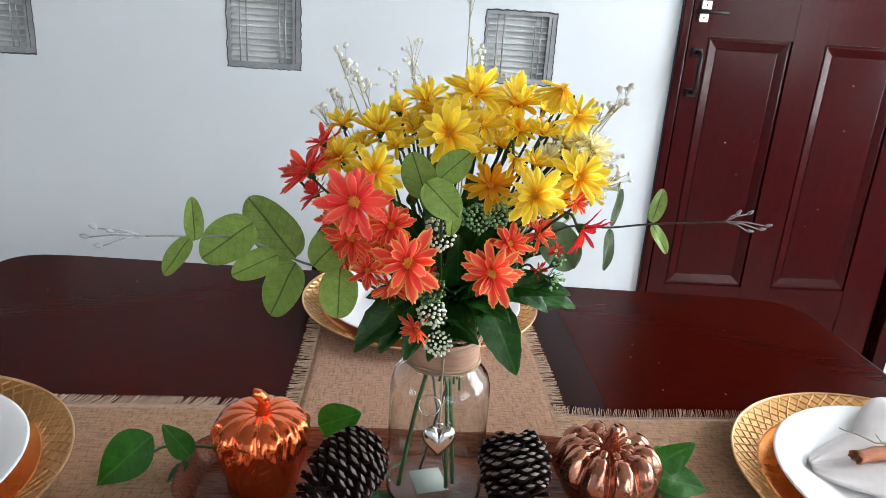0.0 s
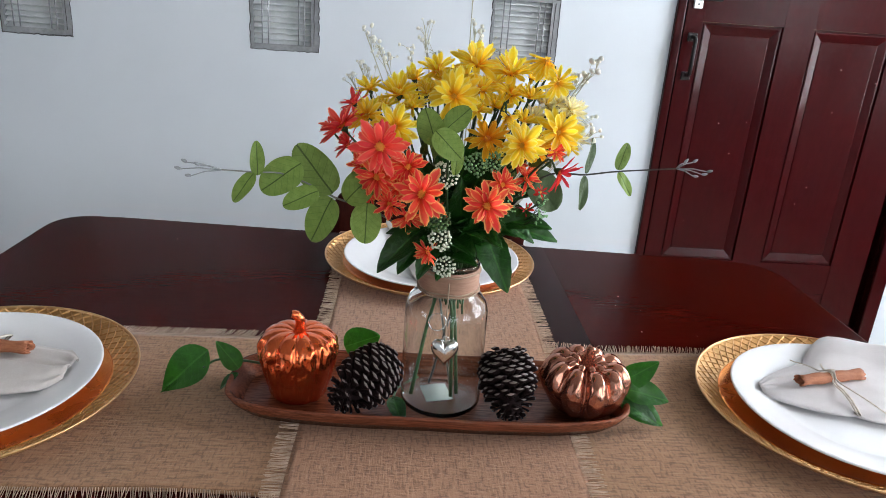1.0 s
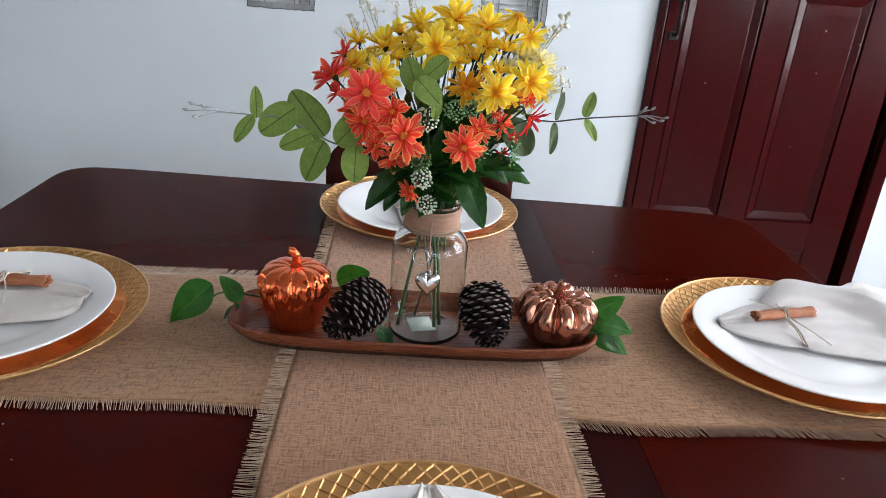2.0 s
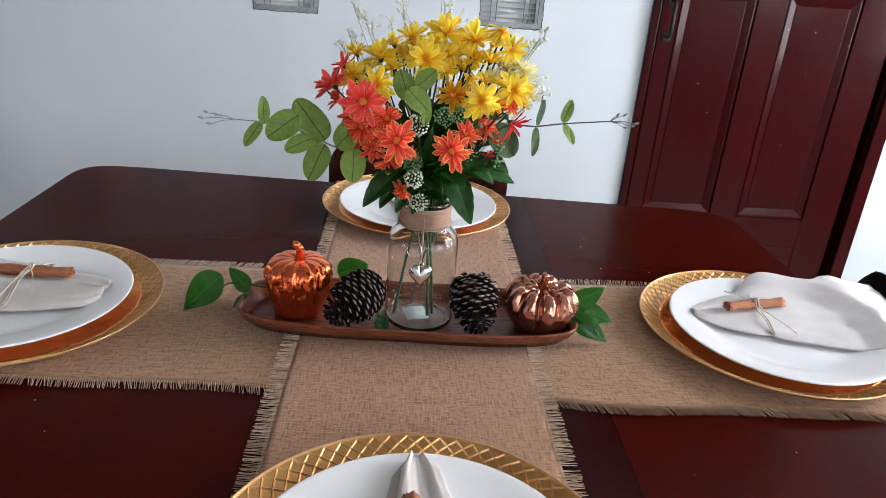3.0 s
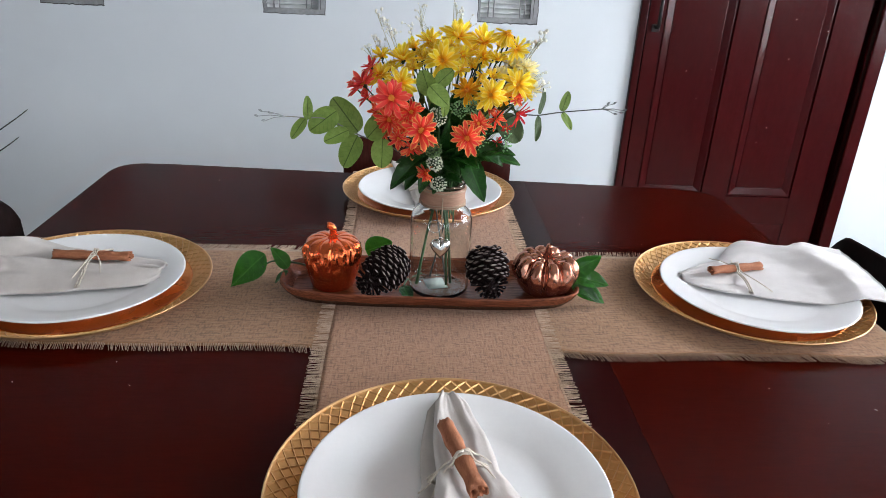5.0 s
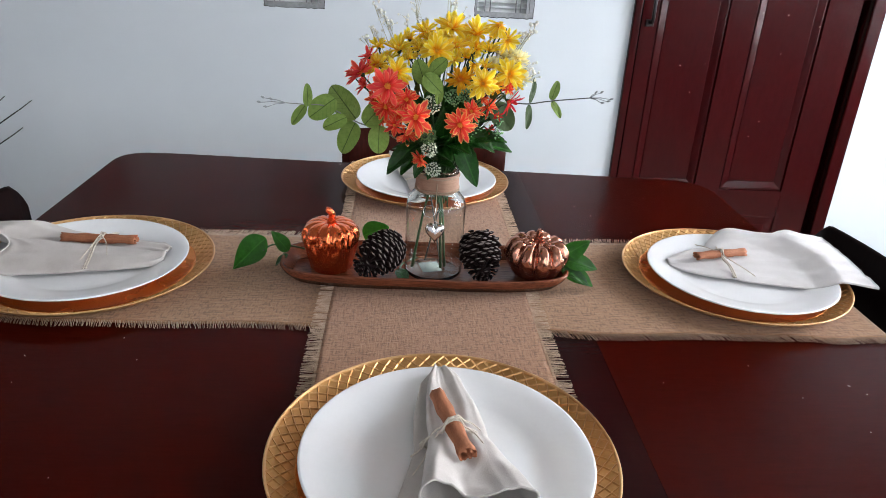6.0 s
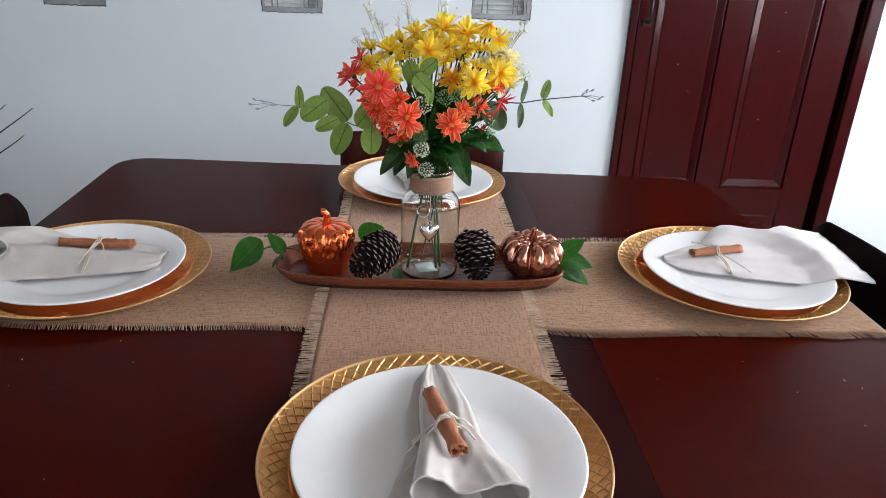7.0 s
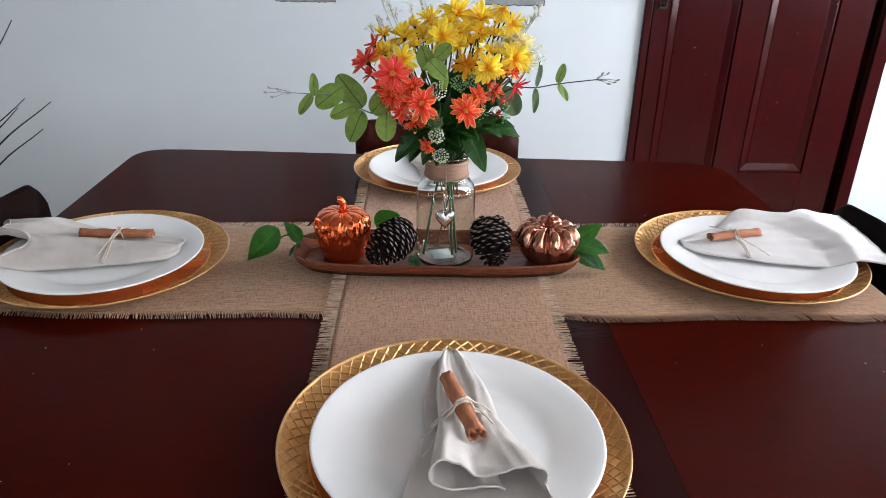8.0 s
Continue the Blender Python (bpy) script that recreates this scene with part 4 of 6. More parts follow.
    # twine
    tw = thing("twine", (tip[0], tip[1], base_z), "thin pale twine tied round a napkin", "twine", "twine ties on the napkins")
    hw, crest = half(tie_at) * 1.10, top + thick * 1.72

    def skin(y):
        """Height of twine laid over stick and cloth, y to the side."""
        u = min(1.0, abs(y) / hw)
        cloth = rest(tie_at, y) + tall(tie_at) * (0.30 + 0.74 * (1 - u ** 2.2)) + 0.0012
        w = abs(y - off) / (thick * 1.25)
        return max(cloth, crest - (crest - top) * w ** 2.4) if w < 1.3 else cloth
    for dx in (-0.0022, 0.0008):
        loop = []
        for k in range(25):
            y = -hw + 2 * hw * k / 24
            loop.append(Vector((tie_at + dx + 0.003 * math.sin(y * 60 + seed), y, skin(y))))
        loop += [Vector((tie_at + dx, hw * 0.6, rest(tie_at) - 0.001)), Vector((tie_at + dx, -hw * 0.6, rest(tie_at) - 0.001))]
        part("loop", tube(loop, 0.0011, 0.0011, 6, closed=True), TWINE, tw, m=m)
    part("knot", lathe([(0, -0.0024), (0.0022, -0.0014), (0.0026, 0), (0.0022, 0.0014), (0, 0.0024)], 10), TWINE, tw, m=m @ pose(tie_at, off, crest + 0.0008))
    for sy, out in tails:
        p = []
        for k in range(9):
            t = k / 8
            y = off + sy * t * (hw * 1.0 + 0.010 * (out > 0))
            p.append(Vector((tie_at + out * t ** 1.3 + 0.003 * math.sin(5 * t + seed), y, (skin(y) if abs(y) < hw else skin(hw * 0.999)) + 0.0030 + 0.003 * math.sin(t * math.pi))))
        part("tail", tube(p, 0.0010, 0.0007, 6), TWINE, tw, m=m)
    return nap


PLATE_LOW, PLATE_HIGH = TOP + 0.0072, TOP + 0.0090          # under sides of the plates on one and on two cloths
napkin((0.003, 0.192), (0.000, 0.317), -86.0, 0.275, 0.115, 0.066, 0.039, FOLD_S, 3, PLATE_HIGH, "taupe linen napkin folded to a fan on a white plate", (0.064, 0.156, 0.0078, 0.000, 11), 0.0, 1.0,
       tip_w=0.014, tie_w=0.028, tie_h=0.021, cut=0.27, turn_q=0.25, tails=((-1, 0.042), (-1, 0.018), (1, -0.012), (1, 0.026)))
napkin((-0.483, 0.596), (-0.378, 0.618), 180.0, 0.285, 0.096, 0.092, 0.026, FOLD_BAND, 8, PLATE_LOW, "taupe linen napkin gathered to a point, hem turned over", (0.052, 0.156, 0.0080, -0.022, -1), 0.005, 0.7,
       tip_w=0.034, tie_w=0.056, tie_h=0.017, cut=0.23, nest=0.009, zig=0.016, tails=((1, 0.004), (1, -0.028)))
napkin((0.464, 0.607), (0.364, 0.636), 3.0, 0.296, 0.085, 0.092, 0.011, FOLD_THIN, 15, PLATE_LOW, "linen napkin lightened for the window side, spread wide past the plate's edge", (0.042, 0.128, 0.0072, 0.008, 11), 0.006, 0.5,
       tip_w=0.012, tie_w=0.048, tie_h=0.009, cut=0.03, slant=0.012, puff=0.030, linen=LINEN_LIT)
napkin((0.003, 1.000), (0.0, 0.880), 90.0, 0.25, 0.11, 0.074, 0.008, FOLD_FLAT, 21, PLATE_HIGH, "pale linen napkin behind the flower jar", (0.065, 0.16, 0.0075, 0.0, 3), 0.0, 0.8,
       tip_w=0.014, tie_w=0.034, tie_h=0.006, cut=0.05)


# ---------------------------------------------------------------- tray
TRAY_Z = TOP + 0.0056


def tray_ring(hx, hy, z, bm, n=96):
    """One oval loop of the tray, squarish with round ends."""
    out = []
    for k in range(n):
        a = 2 * math.pi * k / n
        c, s = math.cos(a), math.sin(a)
        x, y = hx * abs(c) ** 0.56 * (1 if c > 0 else -1), hy * abs(s) ** 0.5 * (1 if s > 0 else -1)
        out.append(bm.verts.new((x, y, z + 0.0010 * noise.noise(Vector((x * 14, y * 14, 2))))))
    return out


def loops(bm, rings, closed=False):
    n = len(rings[0])
    for a, b in list(zip(rings, rings[1:])) + ([(rings[-1], rings[0])] if closed else []):
        for k in range(n):
            bm.faces.new((a[k], a[(k + 1) % n], b[(k + 1) % n], b[k]))
    if not closed:
        bm.faces.new(rings[0])
        bm.faces.new(rings[-1])
    return bm


TRAY_C = (-0.008, 0.6025)
tray = thing("serving_tray", (*TRAY_C, TRAY_Z), "long oval reddish wooden tray with low sides on the burlap", "tray", rot=-1.0)
bm = bmesh.new()
part("tray_base", loops(bm, [tray_ring(*q, bm) for q in ((0.176, 0.038, 0.0), (0.190, 0.050, 0.0015), (0.1925, 0.0530, 0.006), (0.188, 0.048, 0.0080), (0.165, 0.034, 0.0070))]), TRAY_W, tray)
bm = bmesh.new()
part("rim", loops(bm, [tray_ring(*q, bm) for q in ((0.1900, 0.0505, 0.0016), (0.2005, 0.0600, 0.0125), (0.2060, 0.0655, 0.0225), (0.2055, 0.0655, 0.0250), (0.2035, 0.0635, 0.0255),
                                                    (0.2010, 0.0610, 0.0240), (0.1955, 0.0555, 0.0140), (0.1890, 0.0490, 0.0083))], True), TRAY_W, tray)
BED = TRAY_Z + 0.0072


# ---------------------------------------------------------------- pumpkins
def pumpkin(name, label, at, prof, lobes, depth, material, stem_pts, stem_r, seed, turn, relief, size, power=1.0, dimple=0.006):
    prof, stem_pts, stem_r = [(r * size, z * size) for r, z in prof], [Vector(q) * size for q in stem_pts], stem_r * size
    p = thing(name, (*at, BED), label, "pumpkin ornament", "metallic pumpkins on the tray", rot=turn)
    seg = lobes * 18
    top = max(z for r, z in prof)
    fine = smooth_path([(r, z, 0) for r, z in prof], 4)
    prof = [(max(0.0, q.x) if 0 < i < len(fine) - 1 else 0.0, q.y) for i, q in enumerate(fine)]
    prof = [q for i, q in enumerate(prof) if q[0] > 1e-4 or i in (0, len(prof) - 1)]

    rmax = max(r for r, z in prof)

    def rip(a, i):
        r, z = prof[i]
        t = (a * lobes / (2 * math.pi)) % 1.0 * 2 - 1                    # round lobes that meet in sharp creases
        shape = min(1.0, r / rmax) ** power
        f = 1 - depth * shape * (1 - math.sqrt(max(0.0, 1 - 0.93 * t * t))) * 1.35
        band = max(0.0, 1 - abs(z / top - 0.70) / 0.30)
        crumple = noise.noise(Vector((math.cos(a) * 9.5, math.sin(a) * 9.5, z * 85 + seed)))
        dent = noise.noise(Vector((math.cos(a) * 2.4, math.sin(a) * 2.4, z * 50 + seed)))
        return f + relief * (crumple * (0.10 + 1.25 * band) + dent * 0.30) * (1 if 0 < i < len(prof) - 1 else 0)
    bm = lathe(prof, seg, ripple=rip)
    for v in bm.verts:                                     # dimple the crown between the lobes
        a = math.atan2(v.co.y, v.co.x)
        r = math.hypot(v.co.x, v.co.y)
        if v.co.z > top * 0.55:
            v.co.z -= dimple * (abs((a * lobes / (2 * math.pi)) % 1.0 * 2 - 1)) ** 3 * min(1.0, r / 0.02)
    part("body", bm, material, p)
    bm = bmesh.new()
    tube(smooth_path(stem_pts, 5), stem_r, stem_r * 0.62, 10, bm)
    for v in bm.verts:
        v.co += 0.0008 * Vector(noise.noise_vector(v.co * 160))
    part("stem", bm, material, p)


pumpkin("copper_pumpkin", "shiny copper orange ceramic pumpkin with a curved stem", (-0.144, 0.607),
        [(0.0, 0.0), (0.026, 0.0), (0.031, 0.003), (0.034, 0.012), (0.0385, 0.028), (0.0415, 0.042), (0.0435, 0.054), (0.0425, 0.064), (0.037, 0.073), (0.026, 0.0785), (0.014, 0.079), (0.006, 0.0765), (0.0, 0.075)],
        11, 0.085, COPPER, [(0, 0, 0.073), (0.002, -0.001, 0.083), (0.0015, -0.003, 0.091), (-0.003, -0.005, 0.0985), (-0.007, -0.0055, 0.1000)], 0.0070, 4, 12, 0.095, 0.92, 2.5, 0.0015)
pumpkin("rose_gold_pumpkin", "shiny rose gold ceramic pumpkin, squat and deeply ribbed", (0.151, 0.595),
        [(0.0, 0.0), (0.018, 0.0), (0.028, 0.004), (0.038, 0.014), (0.0450, 0.026), (0.0475, 0.036), (0.0455, 0.046), (0.0395, 0.0560), (0.031, 0.0605), (0.0245, 0.0590), (0.0215, 0.0580), (0.0170, 0.0600), (0.0110, 0.0580), (0.006, 0.053), (0.0, 0.051)],
        10, 0.190, ROSE, [(0, 0, 0.051), (0.0005, 0.0, 0.060), (0.001, -0.0015, 0.069), (0.002, -0.003, 0.0755)], 0.0072, 9, 5, 0.042, 0.985, 0.6, 0.009)


# ---------------------------------------------------------------- pine cones
def cone_scale():
    """One woody scale: a wedge with a thick, blunt, paler lip."""
    me_b = bmesh.new()
    rows = ((0.0, 0.14, 0.10, 0.0), (0.5, 0.22, 0.13, 0.0), (0.78, 0.31, 0.17, 0.02), (0.92, 0.33, 0.18, 0.04), (1.02, 0.30, 0.17, 0.06), (1.09, 0.23, 0.13, 0.08), (1.13, 0.13, 0.08, 0.09))
    rings = []
    for x, w, t, lift in rows:
        rings.append([me_b.verts.new((x, y * w * 1.3, lift + h)) for y, h in ((-1, 0), (-0.6, t * 0.8), (0.0, t * 1.15), (0.6, t * 0.8), (1, 0), (0.0, -t * 0.7))])
    for a, b in zip(rings, rings[1:]):
        for k in range(6):
            me_b.faces.new((a[k], a[(k + 1) % 6], b[(k + 1) % 6], b[k]))
    me_b.faces.new(rings[0])
    me_b.faces.new(rings[-1])
    me = meshed("scale", me_b, CONE)
    me.materials.append(CONE_TIP)
    for p in me.polygons:
        if p.center.x > 1.085 and p.normal.z > -0.05:
            p.material_index = 1
    return me


SCALE = cone_scale()


def pine_cone(base, apex, width, seed, count=185):
    """A cone from its stalk end (base) to its apex, in spirals of scales round a core."""
    rnd = random.Random(seed)
    b, a = Vector(base), Vector(apex)
    ax = a - b
    ln = ax.length
    q = ax.normalized().to_track_quat("Z", "Y").to_matrix().to_4x4()
    m = Matrix.Translation(b) @ q
    cone = thing("pine_cone", tuple((b + a) / 2), "dark brown pine cone with pale scale tips on the tray", "pine cone", "pine cones on the tray")

    def rad(t):
        return width * max(0.14, math.sqrt(max(0.0, 1 - abs(2 * t - 0.92) ** 2.6 / 1.08 ** 2.6)))
    prof = [(0, 0)] + [(max(0.001, rad(k / 12) * 0.60), ln * k / 12) for k in range(13)] + [(0, ln)]
    part("core", lathe(prof, 20), CONE, cone, m=m)
    for k in range(count):
        t = (k + 0.5) / count
        t = 0.02 + 0.96 * t
        ang = k * 2.39996
        r = rad(t)
        out = Vector((math.cos(ang), math.sin(ang), 0))
        fwd = -0.38 + 13.0 * max(0.0, t - 0.80) + rnd.uniform(-0.10, 0.10)
        d = (out + Vector((0, 0, fwd))).normalized()
        size = 0.0124 * (0.72 + 0.5 * math.sin(t * math.pi)) * (1 - 2.2 * max(0.0, t - 0.78)) * rnd.uniform(0.9, 1.1)
        org = out * r * 0.58 + Vector((0, 0, ln * t - size * 0.35))
        put("scale", SCALE, cone, m @ along(org, d, Vector((0, 0, 1)) if abs(d.z) < 0.97 else out, size))


pine_cone((-0.052, 0.593, 0.823), (-0.102, 0.549, 0.799), 0.0222, 31)
pine_cone((0.064, 0.588, 0.838), (0.072, 0.547, 0.791), 0.0230, 32)


# ---------------------------------------------------------------- glass jar
JAR = Vector((0.0035, 0.6055, BED))
jar = thing("glass_jar", tuple(JAR), "clear glass jar with a brown band round its neck, holding flowers", "jar")
JH = 0.158
outer = [(0.0, 0.0052), (0.014, 0.0046), (0.026, 0.0026), (0.033, 0.0008), (0.0365, 0.0), (0.0392, 0.0008), (0.0410, 0.0030), (0.0418, 0.007), (0.0418, 0.100), (0.0412, 0.107), (0.0385, 0.1155), (0.0335, 0.1215), (0.0292, 0.1255), (0.0282, 0.131), (0.0282, 0.150), (0.0296, 0.152), (0.0298, 0.157), (0.0285, JH)]
inner = [(0.0272, JH - 0.001), (0.0270, 0.150), (0.0270, 0.131), (0.0280, 0.1248), (0.0324, 0.1202), (0.0374, 0.1143), (0.0401, 0.1065), (0.0407, 0.100), (0.0407, 0.0085), (0.0400, 0.0052), (0.0375, 0.0042), (0.030, 0.0052), (0.016, 0.0078), (0.0, 0.0086)]
part("glass", lathe(outer + inner, 72), GLASS, jar).visible_shadow = False
part("neck_band", lathe([(0.0284, 0.127), (0.0298, 0.1275), (0.0302, 0.130), (0.0300, 0.139), (0.0303, 0.148), (0.0301, 0.1512), (0.0285, 0.1516)], 72, close=True), BAND, jar, "brown paper and twine band")
for k, z in enumerate((0.1275, 0.1305, 0.1485)):
    ring = [(0.0307 * math.cos(2 * math.pi * i / 40), 0.0307 * math.sin(2 * math.pi * i / 40), z + 0.0006 * math.sin(i * 0.9 + k)) for i in range(40)]
    part("twine", tube(ring, 0.0008, 0.0008, 5, closed=True), CORD, jar)
part("paper_label", box(-0.014, 0.014, -0.016, 0.016, 0.0002, 0.0004), LABEL, jar, "pale square paper sticker under the base", m=PLACE[jar] @ pose(-0.004, 0.008, 0, rz=14))
# heart charm hanging in front of the jar
charm = thing("heart_charm", (0.001, 0.5605, 0.85), "polished silver heart charm hanging on a cord from the jar", "charm")
bm = bmesh.new()
nt_, nr_ = 44, 7
rows = []
for j in range(-nr_, nr_ + 1):
    ph = j / nr_
    s = math.sqrt(max(0.0, 1 - ph * ph)) ** 0.9
    ring = []
    for i in range(nt_):
        t = 2 * math.pi * i / nt_
        hx, hz = 16 * math.sin(t) ** 3, 13 * math.cos(t) - 5 * math.cos(2 * t) - 2 * math.cos(3 * t) - math.cos(4 * t)
        ring.append(bm.verts.new((hx / 32 * 0.0265 * max(s, 0.02), ph * 0.0062, (hz + 2.5) / 29 * 0.0295 * max(s, 0.02))))
    rows.append(ring)
for a, b in zip(rows, rows[1:]):
    for i in range(nt_):
        bm.faces.new((a[i], a[(i + 1) % nt_], b[(i + 1) % nt_], b[i]))
bm.faces.new(rows[0])
bm.faces.new(rows[-1])
part("heart", bm, SILVER, charm, m=pose(0.001, 0.5585, 0.853))
part("ring", tube([(0.001 + 0.0026 * math.cos(a), 0.5595, 0.8675 + 0.0026 * math.sin(a)) for a in (2 * math.pi * i / 16 for i in range(16))], 0.0006, 0.0006, 5, closed=True), SILVER, charm, m=Matrix())
part("cord", tube(smooth_path([(0.001, 0.5600, 0.8695), (0.0012, 0.5605, 0.880), (0.0015, 0.5680, 0.894), (0.0018, 0.5745, 0.902), (0.002, 0.5742, 0.918)], 5), 0.0008, 0.0008, 5), CORD, charm, m=Matrix())
part("key_ring", tube([(-0.0075 + 0.0082 * math.cos(a), 0.5612 + 0.002 * math.sin(a), 0.8840 + 0.0078 * math.sin(a)) for a in (2 * math.pi * i / 32 for i in range(32))], 0.0006, 0.0006, 6, closed=True), SILVER, charm, "thin wire ring", m=Matrix())


# ---------------------------------------------------------------- bouquet
NECK = JAR + Vector((0, 0, 0.150))
CORE = Vector((0.0, 0.585, 0.985))
flower_rng = random.Random(77)


def petal_mesh(name, material, width, cup, notch, seed):
    """A strap-like petal along x, 1 long, with a lengthwise groove and a toothed tip."""
    rnd = random.Random(seed)
    bm = bmesh.new()
    rows = []
    for x, w in ((0.0, 0.42), (0.22, 0.68), (0.45, 0.90), (0.68, 1.0), (0.88, 0.90), (1.0, 0.50)):
        row = []
        for y in (-1, -0.5, 0, 0.5, 1):
            tooth = notch * (0.09 if abs(y) == 0.5 else 0.0) * (x > 0.95) - 0.07 * abs(y) * (x > 0.95)
            z = cup * x * x + 0.05 * abs(y) * (1 - x) - 0.04 * (1 - abs(y)) + rnd.uniform(-0.012, 0.012)
            row.append(bm.verts.new((x + tooth, y * w * width, z)))
        rows.append(row)
    for a, b in zip(rows, rows[1:]):
        for k in range(4):
            bm.faces.new((a[k], a[k + 1], b[k + 1], b[k]))
    return meshed(name, bm, material)


PETALS = {"red": [petal_mesh("petal", RED_P, 0.162, c, 1, i) for i, c in enumerate((-0.10, 0.02, -0.22))],
          "pink": [petal_mesh("petal", PINK_P, 0.165, c, 1, 5 + i) for i, c in enumerate((-0.08, 0.04, -0.18))],
          "cream": [petal_mesh("petal", CREAM_P, 0.105, c, 1, 15 + i) for i, c in enumerate((-0.10, 0.10))],
          "amber": [petal_mesh("petal", AMBER_P, 0.150, c, 1, 35 + i) for i, c in enumerate((-0.12, 0.05, -0.24))],
          "deep": [petal_mesh("petal", DEEPRED_P, 0.145, c, 1, 25 + i) for i, c in enumerate((-0.25, -0.05))],
          "yellow": [petal_mesh("petal", YEL_P, 0.168, c, 1, 9 + i) for i, c in enumerate((-0.10, 0.05, -0.25))]}


def eye_mesh(name, material, seed):
    rnd = random.Random(seed)
    bm = lathe([(0, -0.1), (0.8, -0.05), (1.0, 0.15), (0.9, 0.38), (0.6, 0.55), (0.3, 0.60), (0, 0.58)], 14)
    for v in bm.verts:
        v.co *= 1 + rnd.uniform(-0.07, 0.07)
    return meshed(name, bm, material)


EYES = {"red": eye_mesh("flower_eye", ORANGE_C, 1), "pink": eye_mesh("flower_eye", ORANGE_C, 2), "yellow": eye_mesh("flower_eye", YELLOW_C, 3), "amber": eye_mesh("flower_eye", ORANGE_C, 7), "deep": eye_mesh("flower_eye", ORANGE_C, 6), "cream": eye_mesh("flower_eye", YELLOW_C, 4)}
CALYX = meshed("flower_head", lathe([(0, -1.1), (0.22, -1.05), (0.46, -0.6), (0.72, -0.12), (0.6, 0.0), (0, 0.05)], 10), STEM)


def stem_path(head, axis, foot, rng):
    """From the jar's neck, or from foot (x, y) on its floor, up to a flower head that faces along axis."""
    a = rng.uniform(0, 2 * math.pi)
    k = rng.uniform(0.2, 0.85)
    n = NECK + Vector((0.019 * k * math.cos(a), 0.019 * k * math.sin(a), -0.012))
    h = Vector(head)
    mid = n.lerp(h, 0.45) + Vector((0, 0.022, 0.012))
    pts = [n, mid, h - Vector(axis) * 0.016, h - Vector(axis) * 0.003]
    if foot:
        low = JAR + Vector((*foot, 0.010))
        n = NECK + Vector((foot[0] * 0.35, foot[1] * 0.35, -0.012))
        pts = [low, low.lerp(n, 0.55)] + [n] + pts[1:]
    elif rng.random() < 0.35:
        pts = [n + Vector((0.004 * math.cos(a), 0.004 * math.sin(a), -rng.uniform(0.016, 0.036)))] + pts
    return smooth_path(pts, 5)


def daisy(color, head, facing, size, petals, openness, label, foot=None, inner=True):
    """A many-petalled silk flower on its stem. openness: degrees by which the petals stand up from flat."""
    rng = flower_rng
    eye = 0.085 if color in ("yellow", "cream") else 0.115
    f = Vector(facing).normalized()
    fl = thing("daisy", tuple(head), label, "flower", "flowers in the jar")
    m0 = aim(head, f)
    part("stem", tube(stem_path(head, f, foot, rng), 0.0020 if foot else 0.0011, 0.0009, 6), STEM, fl, m=Matrix())
    crown = put("flower_head", CALYX, fl, m0 @ Matrix.Diagonal((size * 0.16, size * 0.16, size * 0.16, 1)))
    put("flower_eye", EYES[color], crown, m0 @ Matrix.Diagonal((size * eye, size * eye, size * eye, 1)))
    layers = [(petals + 4, 1.0, openness - 4, 0.0)] + ([(petals + 1, 0.82, openness + 16, 0.035)] if inner else [])
    for count, ln, lift, zz in layers:
        ph = rng.uniform(0, 360)
        for k in range(count):
            turn = ph + 360 * k / count + rng.uniform(-10, 10)
            tilt = -(lift + rng.gauss(0, 20))
            s = size * 0.5 * ln * rng.uniform(0.78, 1.16)
            m = m0 @ pose(0, 0, size * zz, 0, 0, turn) @ pose(size * 0.055, 0, 0, rng.uniform(-12, 12), tilt, 0) @ Matrix.Diagonal((s, s * rng.uniform(0.9, 1.15), s, 1))
            put("petal", rng.choice(PETALS[color]), crown, m)


def facing_of(head, bias=0.75, up=0.25):
    d = (Vector(head) - CORE).normalized()
    return (d + Vector((-0.05, -bias, up))).normalized()


RED = "coral red silk daisy with yellow-edged petals"
# head, size, petals, lift of the petals
REDS = [((-0.032, 0.475, 1.032), 0.038, 11, 8), ((0.021, 0.497, 1.019), 0.037, 11, 12), ((0.036, 0.530, 1.028), 0.028, 10, 24), ((-0.043, 0.503, 1.045), 0.029, 11, 16),
        ((-0.067, 0.512, 1.034), 0.034, 11, 14), ((-0.056, 0.512, 1.012), 0.025, 9, 24), ((-0.041, 0.516, 1.001), 0.028, 10, 20), ((-0.081, 0.540, 1.036), 0.022, 9, 26),
        ((-0.050, 0.520, 1.024), 0.024, 9, 22), ((-0.0225, 0.520, 0.969), 0.023, 9, 32), ((0.059, 0.550, 1.030), 0.024, 9, 34), ((0.050, 0.556, 1.040), 0.018, 8, 40),
        ((0.080, 0.542, 1.056), 0.019, 8, 34), ((-0.018, 0.522, 1.006), 0.018, 8, 36), ((-0.073, 0.532, 1.014), 0.022, 9, 22)]
FACES = {0: (0.05, -0.95, 0.22), 1: (0.16, -0.95, 0.12), 3: (0.0, -0.75, 0.60), 4: (-0.30, -0.85, -0.25), 5: (-0.45, -0.85, -0.30), 6: (-0.15, -0.80, -0.55), 9: (-0.55, -0.7, -0.35)}
for i, (p, s, n, lift) in enumerate(REDS):
    daisy("red", p, FACES[i] if i in FACES else facing_of(p, 0.55, 0.12), s, n, lift, RED + (" facing out of the bouquet" if s > 0.029 else ""), foot={2: (0.016, -0.006)}.get(i))
daisy("pink", (-0.065, 0.492, 1.062), (-0.12, -0.95, 0.25), 0.040, 12, 6, "coral pink silk daisy with an orange eye")
